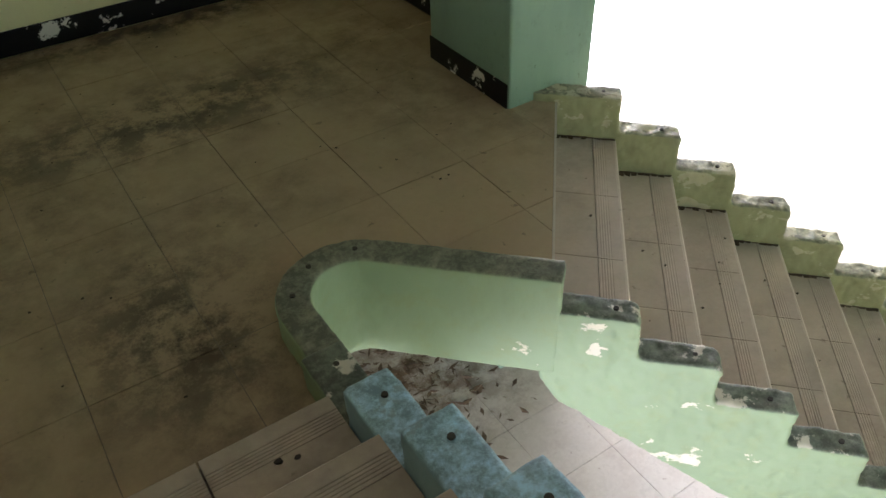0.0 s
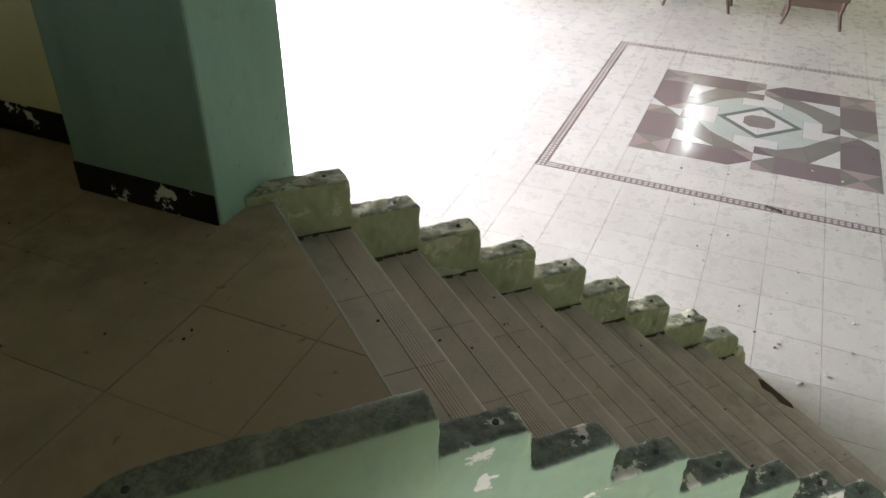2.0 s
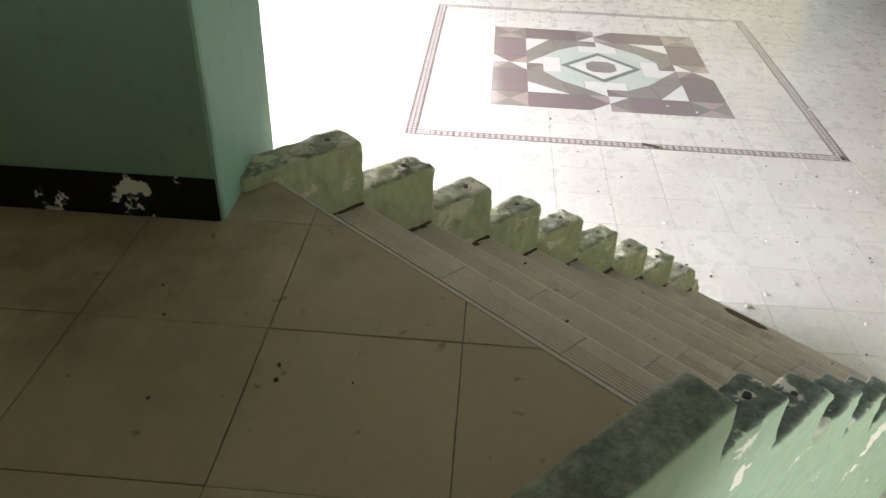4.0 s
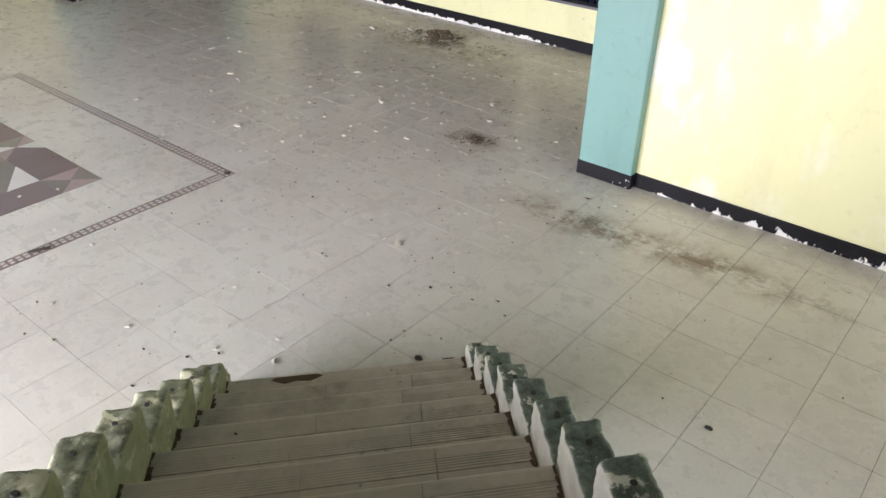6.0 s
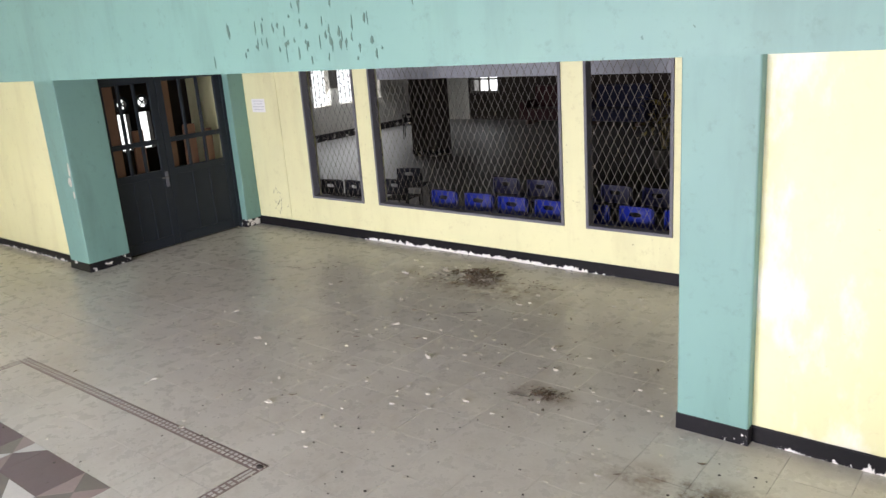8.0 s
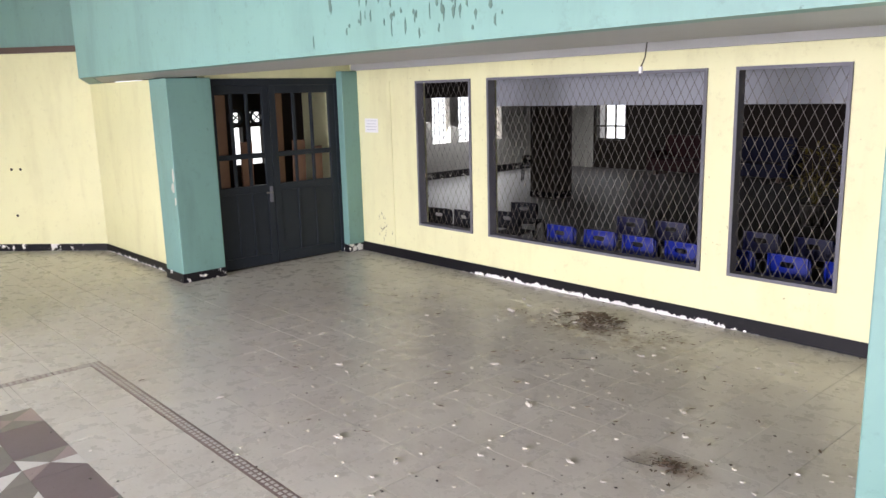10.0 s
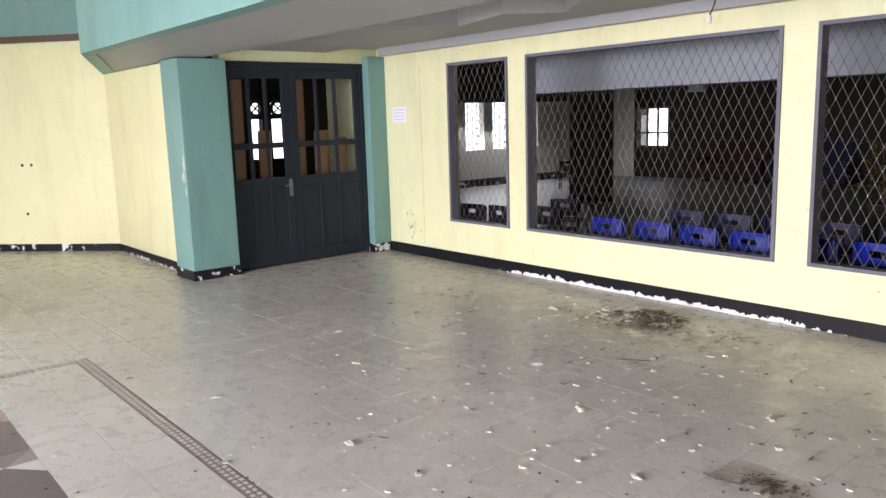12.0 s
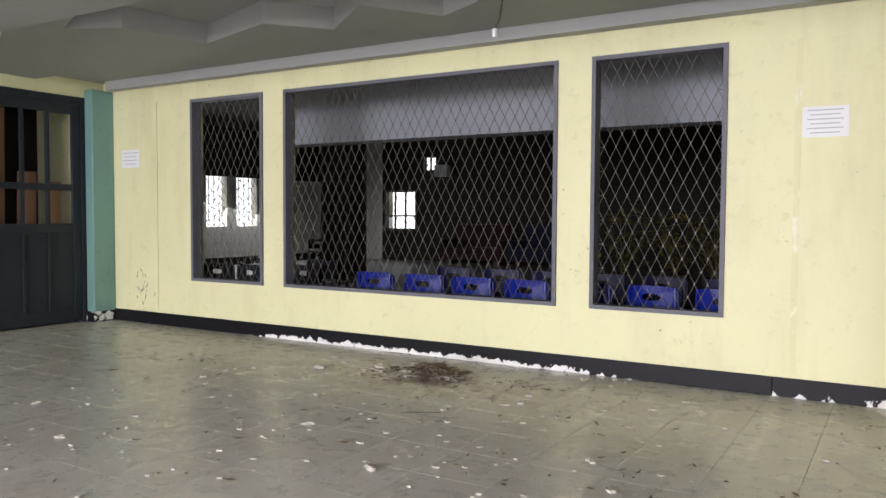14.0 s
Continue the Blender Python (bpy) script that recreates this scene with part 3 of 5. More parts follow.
for k in range(1, 13):
    y1, z = U_NOSE - U_GO * (k - 1), LAND + U_RISE * k
    xs = [U_X0, U_X0 + 0.43, U_X0 + 0.86, U_X1] if k % 2 else [U_X0, U_X0 + 0.3, U_X0 + 0.72, U_X1]
    for x0, x1 in zip(xs, xs[1:]):
        part("tread_tile", boxes(((x0 + 0.003, y1 - U_GO + 0.003, z - 0.02), (x1 - 0.003, y1 - 0.097, z))), TILE_STEP, upper)
        bm = bmesh.new()
        o = [(y1 - 0.095, z - 0.022), (y1 + 0.012, z - 0.022), (y1 + 0.012, z - 0.006), (y1 + 0.006, z)]
        for i in range(5):
            a = y1 - 0.042 - i * 0.010
            o += [(a, z), (a - 0.0015, z - 0.0022), (a - 0.0045, z - 0.0022), (a - 0.006, z)]
        o += [(y1 - 0.095, z)]
        prism(bm, o, lambda y, zz: Vector((x0 + 0.003, y, zz)), (x1 - x0 - 0.006, 0, 0))
        part("nosing_tile", bm, TILE_STEP, upper)
        part("riser_tile", boxes(((x0 + 0.002, y1, z - U_RISE), (x1 - 0.002, y1 + 0.006, z - 0.022))), TILE_STEP, upper)


def upper_blocks(name, k0, k1, mat, label):
    bm = bmesh.new()
    y_at = lambda k: 1.56 - U_GO * k
    lip = LIP - 0.165
    out = [(y_at(k0), LAND + lip + U_RISE * (k0 + 1) - 0.55)]
    for k in range(k0, k1):
        out += [(y_at(k), LAND + lip + U_RISE * (k + 1)), (y_at(k + 1), LAND + lip + U_RISE * (k + 1))]
    out += [(y_at(k1), LAND + lip + U_RISE * k1 - 0.55)]
    prism(bm, out, lambda y, z: Vector((0.781, y, z)), (0.86 + CURB / 2 - 0.781, 0, 0))
    ob = wear_down(tagged(part(name, bm, mat), label, "stair curb", kind="structure"), 0.014, 0.010)
    for k in range(k0, k1):
        post_stub(ob, Vector((0.86, y_at(k) - 0.08, LAND + lip + U_RISE * (k + 1))))


upper_blocks("upper_curb", 0, 1, CURB_GREEN, "dull green curb block at the foot of the upper flight")
upper_blocks("upper_curb_blue", 1, 11, CURB_BLUE, "stepped curb painted dusty blue")

# ---- alcove ceiling ----
recess = [(9.2, -3.36), (10.2, -3.8), (9.75, -4.0), (9.6, -4.72), (8.7, -4.45), (8.35, -4.87), (7.75, -4.4), (7.4, -4.95), (6.75, -4.6), (6.3, -5.0), (5.75, -4.4), (5.2, -4.1), (5.5, -3.36)]
bm = bmesh.new()
rim = [bm.verts.new((x, y, 2.69)) for x, y in [(3.7, -3.355), (3.7, -5.0), (12.56, -5.0), (12.56, -3.355)] + recess]
for a, b in zip(rim, rim[1:] + rim[:1]):
    bm.edges.new((a, b))
bmesh.ops.triangle_fill(bm, edges=bm.edges[:], use_beauty=True)
low = rim[4:]
high = [bm.verts.new(v.co + Vector((0, 0, 0.17))) for v in low]
for a, b, c, d in zip(low, low[1:], high[1:], high):
    bm.faces.new((a, b, c, d))
bm.faces.new(high)
structure("ceiling_3", bm, CEILING, "grey plaster alcove ceiling with a zigzag recess", "ceiling")
bm = boxes(((3.7, -5.845, 2.755), (12.56, -5.0, 2.855)), ((3.92, -5.845, 2.655), (12.39, -5.72, 2.754)))
structure("ceiling_4", bm, CEILING, "plaster border of the alcove ceiling", "ceiling")


def lamp_holder(x, y, z):
    h = tagged(empty("lamp_holder", pose(x, y, z)), "white empty lamp holder hanging from the ceiling", "lamp holder", group="ceiling lamp holders")
    part("rose", rod(bmesh.new(), (0, 0, -0.015), (0, 0, 0), 0.04, 14), LAMP_WHITE, h)
    part("socket", rod(bmesh.new(), (0, 0, -0.075), (0, 0, -0.015), 0.02, 12, 0.026), LAMP_WHITE, h)
    part("cable_end", rod(bmesh.new(), (0.03, 0, -0.05), (0.06, 0.02, -0.01), 0.006, 6), DARK_METAL, h, "loose black cable end")


lamp_holder(8.75, -3.95, 2.86)
lamp_holder(10.58, -3.50, 2.69)
bm = rod(bmesh.new(), (6.78, -4.68, 2.69), (6.83, -4.73, 2.555), 0.006, 6)
rod(bm, (6.83, -4.73, 2.555), (6.85, -4.70, 2.475), 0.006, 6)
cable = tagged(part("hanging_cable", bm, DARK_METAL), "short grey cable hanging from the ceiling", "cable")
part("socket", rod(bmesh.new(), (6.85, -4.70, 2.425), (6.85, -4.70, 2.48), 0.018, 10), LAMP_WHITE, cable, "small white socket")


# ---- the double door ----
DX, DY0, DY1, DTOP = 12.60, -5.53, -3.57, 2.56
wall("wall_door", [((DX, -5.85, DTOP), (DX + 0.2, -3.57, 3.4)), ((DX, -5.85, 0), (DX + 0.2, DY0, DTOP))], YELLOW, "yellow wall round the double door")


def door_leaf(name, y0, y1, handle):
    """One leaf, from y0 (hinges) to y1: stiles, rails, battened lower boards and open upper lights."""
    d = tagged(empty(name), "closed dark grey panelled door leaf with open lights", "door", kind="structure")
    lo, hi = min(y0, y1) + 0.004, max(y0, y1) - 0.004
    x0, x1, st = DX - 0.025, DX + 0.02, 0.10
    for a, b in ((lo, lo + st), (hi - st, hi)):
        part("stile", boxes(((x0, a, 0.02), (x1, b, DTOP - 0.09)), bevel=0.004), DOOR_GREY, d)
    for z0, z1 in ((0.02, 0.16), (1.03, 1.13), (1.50, 1.57), (DTOP - 0.2, DTOP - 0.09)):
        part("rail", boxes(((x0 + 0.002, lo + st, z0), (x1 - 0.002, hi - st, z1)), bevel=0.004), DOOR_GREY, d)
    n, w = 3, (hi - lo - 2 * st) / 3
    for i in range(n):
        a = lo + st + i * w
        part("board", boxes(((DX - 0.012, a + 0.002, 0.16), (DX + 0.008, a + w - 0.002, 1.03)), bevel=0.003), DOOR_GREY, d)
        if i:
            part("batten", boxes(((x0 - 0.004, a - 0.018, 0.16), (DX - 0.012, a + 0.018, 1.03)), bevel=0.004), DOOR_GREY, d)
            part("mullion", boxes(((x0 + 0.004, a - 0.02, 1.13), (x1 - 0.004, a + 0.02, 1.50)), bevel=0.003), DOOR_GREY, d)
            part("mullion", boxes(((x0 + 0.004, a - 0.02, 1.57), (x1 - 0.004, a + 0.02, DTOP - 0.2)), bevel=0.003), DOOR_GREY, d)
    if handle:
        y = lo + 0.05
        plate = part("lock_plate", boxes(((x0 - 0.012, y - 0.025, 0.88), (x0, y + 0.025, 1.10)), bevel=0.004), STEEL, d, "worn steel lock plate")
        bm = rod(bmesh.new(), (x0 - 0.05, y, 1.02), (x0 - 0.01, y, 1.02), 0.009)
        rod(bm, (x0 - 0.05, y, 1.02), (x0 - 0.05, y + 0.10, 1.02), 0.009)
        part("handle", bm, MESH_STEEL, plate, "steel lever handle")
    return d


door_leaf("door_1", DY1, -4.46, True)
door_leaf("door_2", DY0, -4.46, False)
structure("door_frame", boxes(((DX - 0.04, DY0 - 0.05, DTOP - 0.09), (DX + 0.06, DY1, DTOP)), ((DX - 0.04, DY0 - 0.05, 0), (DX + 0.06, DY0, DTOP - 0.09)), bevel=0.004), DOOR_GREY, "dark grey door frame", "door frame")

# behind the door: a dim store with planks and a lit far wall
SX = 13.9
store_spans, y_prev = [], -5.82
for y0, y1 in ((-5.10, -4.88), (-4.74, -4.54), (-4.27, -4.19)):
    store_spans += [((SX, y_prev, 0), (SX + 0.12, y0, 3.2)), ((SX, y0, 0), (SX + 0.12, y1, 1.30)), ((SX, y0, 1.87), (SX + 0.12, y1, 1.94)), ((SX, y0, 2.10), (SX + 0.12, y1, 3.2))]
    y_prev = y1
store_spans.append(((SX, y_prev, 0), (SX + 0.12, -3.33, 3.2)))
wall("wall_store", store_spans, DIM_WALL, "store wall, dimness put into its colour, with bright openings and round vents")
for y in (-4.99, -4.64, -4.23):
    bm = bmesh.new()
    for i in range(20):
        a, b = 2 * math.pi * i / 20, 2 * math.pi * (i + 1) / 20
        q = [(r * math.cos(t), r * math.sin(t)) for r, t in ((0.075, a), (0.125, a), (0.125, b), (0.075, b))]
        prism(bm, q, lambda p, r: Vector((SX - 0.012, y + p, 2.02 + r)), (0.011, 0, 0))
    rod(bm, (SX - 0.006, y - 0.055, 1.965), (SX - 0.006, y + 0.055, 2.075), 0.012, 6)
    rod(bm, (SX - 0.006, y + 0.055, 1.965), (SX - 0.006, y - 0.055, 2.075), 0.012, 6)
    tagged(part("vent_ring", bm, DOOR_GREY), "round crossed vent in the store wall", "vent", kind="structure")
structure("ceiling_7", boxes(((12.76, -5.82, 3.2), (14.2, -3.35, 3.35))), ROOM_CEILING, "ceiling of the store, dimness put into its colour", "ceiling")


def plank(y, w, z1, lean, mat, label):
    bm = box(bmesh.new(), (-0.018, -w / 2, 0), (0.018, w / 2, z1), 0.004)
    ob = tagged(part("plank", bm, mat), label, "plank", group="planks behind the door")
    ob.matrix_world = pose(DX + 0.10 + lean * 0.15, y, 0.0, 0, -lean * 4, 0)


for y, w, z1, lean in ((-3.80, 0.14, 2.35, 0.3), (-4.15, 0.17, 1.72, 0.5), (-4.66, 0.13, 2.36, 0.3), (-4.98, 0.20, 1.70, 0.6), (-5.28, 0.16, 1.60, 0.4)):
    plank(y, w, z1, lean, WOOD, "orange-brown wooden plank leaning behind the door")



# ---- grilled windows ----


def window(name, x0, x1):
    w = tagged(empty(name), "open window with grey steel frame and diamond mesh", "window", kind="structure")
    y = WINDOW_Y
    t = 0.032
    part("window_frame", boxes(((x0, y - 0.10, W_Z0), (x1, y + 0.02, W_Z0 + t)), ((x0, y - 0.10, W_Z1 - t), (x1, y + 0.02, W_Z1)),
                               ((x0, y - 0.10, W_Z0 + t), (x0 + t, y + 0.02, W_Z1 - t)), ((x1 - t, y - 0.10, W_Z0 + t), (x1, y + 0.02, W_Z1 - t))), STEEL, w)
    # expanded metal: wavy strands that touch where they bend
    bm = bmesh.new()
    a0, a1, b0, b1 = x0 + t, x1 - t, W_Z0 + t, W_Z1 - t
    dx, dz, r = 0.094, 0.188, 0.0028
    n = int((a1 - a0) / dx)
    dx = (a1 - a0) / n
    rows = int((b1 - b0) / (dz / 2))
    dz = 2 * (b1 - b0) / rows
    for i in range(n):
        for j in range(rows):
            za, zb = b0 + j * dz / 2, b0 + (j + 1) * dz / 2
            xa, xm = a0 + i * dx, a0 + (i + 0.5) * dx
            if j % 2:
                xa, xm = xm, xa
            rod(bm, (xa, y - 0.06, za), (xm, y - 0.06, zb), r, 4)
            xa2, xm2 = (a0 + (i + 1) * dx, a0 + (i + 0.5) * dx)
            if j % 2:
                xa2, xm2 = xm2, xa2
            rod(bm, (xa2, y - 0.06, za), (xm2, y - 0.06, zb), r, 4)
    # knots where strands meet, and ties to the jambs
    for j in range(rows + 1):
        z = b0 + j * dz / 2
        for i in range(n + 1):
            x = a0 + i * dx if j % 2 == 0 else a0 + (i + 0.5) * dx
            if x < a1 + 0.001:
                rod(bm, (x, y - 0.06, max(b0, z - 0.010)), (x, y - 0.06, min(b1, z + 0.010)), r * 1.8, 5)
        if j % 2:
            rod(bm, (a0, y - 0.06, z), (a0 + 0.5 * dx, y - 0.06, z), r, 4)
            rod(bm, (a1 - 0.5 * dx, y - 0.06, z), (a1, y - 0.06, z), r, 4)
    tagged(part("mesh_grille", bm, MESH_STEEL, w, "galvanised diamond mesh"), kind="stuff")


for i, (x0, x1) in enumerate(WINDOWS):
    window("window_%d" % (i + 1), x0, x1)

# ---- room behind the grilles ----
east, y_prev = [], -18.3
for y0, y1 in ((-15.85, -15.15), (-14.80, -14.10), (-13.78, -13.12)):
    east += [((19.0, y_prev, -0.03), (19.2, y0, 2.18)), ((19.0, y0, -0.03), (19.2, y1, 0.94))]
    y_prev = y1
    bm = bmesh.new()
    for k in range(1, 4):
        rod(bm, (19.1, y0 + (y1 - y0) * k / 4, 0.94), (19.1, y0 + (y1 - y0) * k / 4, 2.18), 0.011, 6)
    for k in range(6):
        z = 1.04 + k * 0.2
        for f0, f1 in ((0, 0.25), (0.5, 0.25), (0.5, 0.75), (1, 0.75)):
            rod(bm, (19.1, y0 + (y1 - y0) * f0, z - 0.08), (19.1, y0 + (y1 - y0) * f1, z + 0.1), 0.009, 5)
    tagged(part("window_grille", bm, DARK_METAL), "dark ornamental iron grille in a bright window", "window grille", kind="structure")
east.append(((19.0, y_prev, -0.03), (19.2, -5.98, 2.18)))
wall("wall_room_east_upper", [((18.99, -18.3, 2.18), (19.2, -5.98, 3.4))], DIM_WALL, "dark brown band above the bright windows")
wall("wall_room_east", east, WHITE_WALL, "off-white wall with bright grilled windows")
wall("wall_room_south", [((3.5, -18.5, -0.03), (15.7, -18.3, 3.4)), ((15.7, -18.5, -0.03), (16.1, -18.3, 2.5)), ((15.7, -18.5, 2.85), (16.1, -18.3, 3.4)), ((16.1, -18.5, -0.03), (16.3, -18.3, 3.4)), ((17.4, -18.5, -0.03), (17.5, -18.3, 3.4)), ((16.3, -18.5, -0.03), (17.4, -18.3, 0.83)), ((16.3, -18.5, 1.95), (17.4, -18.3, 3.4))], DIM_WALL, "far wall, the room's dimness put into its dark brown")
wall("wall_room_corner", [((17.5, -18.5, -0.03), (19.0, -18.3, 2.6)), ((17.5, -18.5, 2.6), (19.0, -18.3, 3.4))], WHITE_WALL, "off-white end piece of the far wall")
wall("wall_room_west", [((3.5, -18.3, -0.03), (3.7, -5.82, 3.4))], DIM_WALL, "side wall of the room, dimness put into its dark brown")
structure("ceiling_6", boxes(((3.5, -18.5, 3.4), (19.2, -5.82, 3.55))), ROOM_CEILING, "plain ceiling of the room, dimness put into its colour", "ceiling")
structure("beam_room", boxes(((3.7, -7.6, 2.10), (11.15, -7.3, 3.4))), ROOM_BEAM, "white beam inside the room, greyed in colour for the dimness", "beam")
column("column_5", (13.8, -12.6, -0.03), (14.5, -12.0, 3.4), ROOM_WOOD, "dark brown column in the room")

# ---- chairs ----


def chair(mat, label):
    c = tagged(empty("plastic_chair"), label, "chair", group="plastic chairs in the room")
    bm = boxes(((-0.21, -0.20, 0.38), (0.21, 0.20, 0.405)), bevel=0.01)
    part("seat", bm, mat, c)
    bm, rings, n = bmesh.new(), [], 28
    for y0 in (0.178, 0.208):
        for hx, hz, p in ((0.215, 0.118, 0.35), (0.075, 0.028, 0.6)):
            ring = []
            for i in range(n):
                t = 2 * math.pi * (i + 0.5) / n
                cx_, sz_ = math.cos(t), math.sin(t)
                x = hx * math.copysign(abs(cx_) ** p, cx_)
                z = 0.585 + (0.025 if hx < 0.1 else 0.0) + hz * math.copysign(abs(sz_) ** p, sz_)
                ring.append(bm.verts.new((x, y0 - 0.9 * x * x, z)))
            rings.append(ring)
    for p, q in ((0, 1), (3, 2), (2, 0), (1, 3)):
        for i in range(n):
            j = (i + 1) % n
            bm.faces.new((rings[p][i], rings[p][j], rings[q][j], rings[q][i]))
    part("backrest", bm, mat, c)
    for sx in (-0.19, 0.19):
        for sy in (-0.18, 0.19):
            part("leg", rod(bmesh.new(), (sx * 1.08, sy * 1.08, 0), (sx, sy, 0.70 if sy > 0 else 0.39), 0.016, 6), mat, c)
    return c


first = chair(BLUE_PLASTIC, "blue plastic chair with a slotted back")
first.matrix_world = pose(9.05, -6.55, -0.03)
for i in range(1, 8):
    copy_thing(first, pose(9.05 - 0.56 * i, -6.55 + random.uniform(-0.04, 0.04), -0.03, 0, 0, random.uniform(-5, 5)))

# ---- bright overcast daylight outside the far windows ----
GLOW, gt2, gb2 = material("overcast_daylight")
gb2.inputs["Base Color"].default_value = (0.6, 0.62, 0.64, 1)
gb2.inputs["Emission Color"].default_value = (0.95, 0.98, 1, 1)
gb2.inputs["Emission Strength"].default_value = 1.15
for lo, hi in (((21.5, -17.5, 0.2), (21.6, -10.0, 4.0)), ((14.5, -21.1, 0.0), (19.0, -21.0, 4.0)), ((15.2, -5.8, 0.5), (15.25, -3.4, 3.4))):
    structure("backdrop", boxes((lo, hi)), GLOW, "bright overcast daylight outside the windows", "backdrop")

SKY_GLOW, gt3, gb3 = material("bright_overcast_sky")
gb3.inputs["Base Color"].default_value = (0.6, 0.62, 0.64, 1)
gb3.inputs["Emission Color"].default_value = (0.95, 0.98, 1, 1)
gb3.inputs["Emission Strength"].default_value = 12.0
structure("backdrop", boxes(((20.2, 0.9, 3.8), (20.25, 3.2, 6.6))), SKY_GLOW, "bright overcast sky outside the slit window", "backdrop")

# ---- more of the room behind the grilles ----
# second row: the same blue chairs, with their shade in the colour
navy = chair(SHADED_BLUE_PLASTIC, "blue plastic chair of the second row, shade put into its colour")
navy.matrix_world = pose(8.75, -7.6, -0.03, 0, 0, 3)
for i in range(1, 6):
    copy_thing(navy, pose(8.75 - 0.58 * i, -7.6, -0.03, 0, 0, random.uniform(-6, 6)))
dark_chair = chair(DARK_PLASTIC, "dark plastic chair with a slotted back")
dark_chair.matrix_world = pose(11.37, -6.6, -0.03, 0, 0, 8)
for x, y, a in ((10.87, -6.66, -5), (10.35, -6.95, 8), (10.8, -7.75, 20), (16.6, -14.4, 35)):
    copy_thing(dark_chair, pose(x, y, -0.03, 0, 0, a))
structure("baseboard", boxes(((18.97, -18.3, -0.03), (19.0, -5.98, 0.17))), BASE_BLACK, "dark base band in the room", "baseboard")
bm = boxes(((15.20, -18.28, 2.30), (15.62, -18.08, 2.62)), bevel=0.02)
tagged(part("wall_cooler", bm, ROOM_BEAM), "grey wall unit beside the small high opening", "wall unit")
structure("window_mullion", boxes(((15.88, -18.42, 2.5), (15.92, -18.36, 2.85))), DARK_METAL, "dark mullion in the small high opening", "mullion")
# barred window in the far wall
bm = boxes(((16.3, -18.30, 0.80), (17.4, -18.26, 0.87)), ((16.3, -18.30, 1.2), (17.4, -18.26, 1.25)), ((16.3, -18.30, 1.89), (17.4, -18.26, 1.95)))
for i in range(4):
    box(bm, (16.3 + i * 0.35, -18.30, 0.87), (16.35 + i * 0.35, -18.26, 1.89))
tagged(part("window_bars", bm, DARK_METAL), "dark bars across a bright far window", "window bars", kind="structure")


def sofa(x, y, mat, label):
    s = tagged(empty("sofa", pose(x, y, -0.03)), label, "sofa", group="sofas in the room")
    part("seat", boxes(((-0.8, -0.35, 0.12), (0.8, 0.35, 0.45)), bevel=0.04), mat, s)
    part("backrest", boxes(((-0.8, -0.5, 0.12), (0.8, -0.33, 1.05)), bevel=0.05), mat, s)
    for sx in (-1, 1):
        part("armrest", boxes(((sx * 0.85 - 0.09, -0.45, 0.12), (sx * 0.85 + 0.09, 0.35, 0.65)), bevel=0.04), mat, s)
        part("foot", boxes(((sx * 0.7 - 0.04, -0.3, 0), (sx * 0.7 + 0.04, 0.3, 0.12))), DARK_WOOD, s)


sofa(14.1, -17.75, RED_CLOTH, "dark red upholstered sofa in the dim room")
sofa(12.1, -17.75, DARK_CLOTH, "dark navy upholstered sofa in the dim room")

YELLOW_LEAF = plain_material("yellow_green_leaf", (0.13, 0.10, 0.012), 0.7, 0, 0.5, 12)


def planter(x, y, n):
    p = tagged(empty("potted_plant", pose(x, y, -0.03)), "yellow-green potted plant in the dim room", "plant", group="plants on the far side of the room")
    bm = bmesh.new()
    bmesh.ops.create_cone(bm, cap_ends=True, segments=14, radius1=0.16, radius2=0.22, depth=0.36, matrix=Matrix.Translation((0, 0, 0.18)))
    part("pot", bm, DARK_METAL, p)
    bm = bmesh.new()
    for i in range(n):
        c = Vector((random.gauss(0, 0.28), random.gauss(0, 0.2), random.uniform(0.5, 1.35)))
        a, t = random.uniform(0, 6.28), random.uniform(-0.6, 0.9)
        d = Vector((math.cos(a) * math.cos(t), math.sin(a) * math.cos(t), math.sin(t))) * random.uniform(0.10, 0.2)
        e = d.cross(Vector((0, 0, 1))).normalized() * 0.03
        v = [bm.verts.new(c), bm.verts.new(c + d * 0.5 + e), bm.verts.new(c + d), bm.verts.new(c + d * 0.5 - e + Vector((0, 0, 0.012)))]
        bm.faces.new(v)
    for i in range(9):
        rod(bm, (0, 0, 0.3), (random.gauss(0, 0.2), random.gauss(0, 0.15), random.uniform(0.8, 1.3)), 0.008, 5, 0.004)
    part("foliage", bm, YELLOW_LEAF, p, "yellow-green leaves")


for x, y in ((8.4, -12.2), (7.6, -12.4), (6.9, -12.0), (6.2, -12.3)):
    planter(x, y, 140)

# ---- paper notices, fixing holes, conduit ----


def notice(x0, x1, z0, z1, rows):
    n = tagged(part("paper_notice", boxes(((x0, WINDOW_Y + 0.0005, z0), (x1, WINDOW_Y + 0.0025, z1))), PAPER), "white printed paper taped to the yellow wall", "notice")
    for i in range(rows):
        z = z1 - (i + 0.8) * (z1 - z0) / (rows + 0.8)
        inset = 0.03 + 0.02 * (i % 2)
        part("text_line", boxes(((x0 + inset, WINDOW_Y + 0.0025, z - 0.0035), (x1 - inset, WINDOW_Y + 0.0032, z + 0.0035))), INK, n)


notice(4.82, 5.10, 1.78, 1.985, 6)
notice(11.97, 12.28, 1.77, 1.972, 4)
tagged(part("wall_conduit", boxes(((11.66, WINDOW_Y, 0.11), (11.675, WINDOW_Y + 0.012, 2.48)), bevel=0.003), YELLOW), "thin painted conduit running up the wall", "conduit")
SEAM = paint_material("pale_wall_seam", (0.72, 0.69, 0.39), (0.52, 0.46, 0.24), (0.82, 0.79, 0.62), 0.5, True, 0.6, 0.52, 3.0, 0.06)
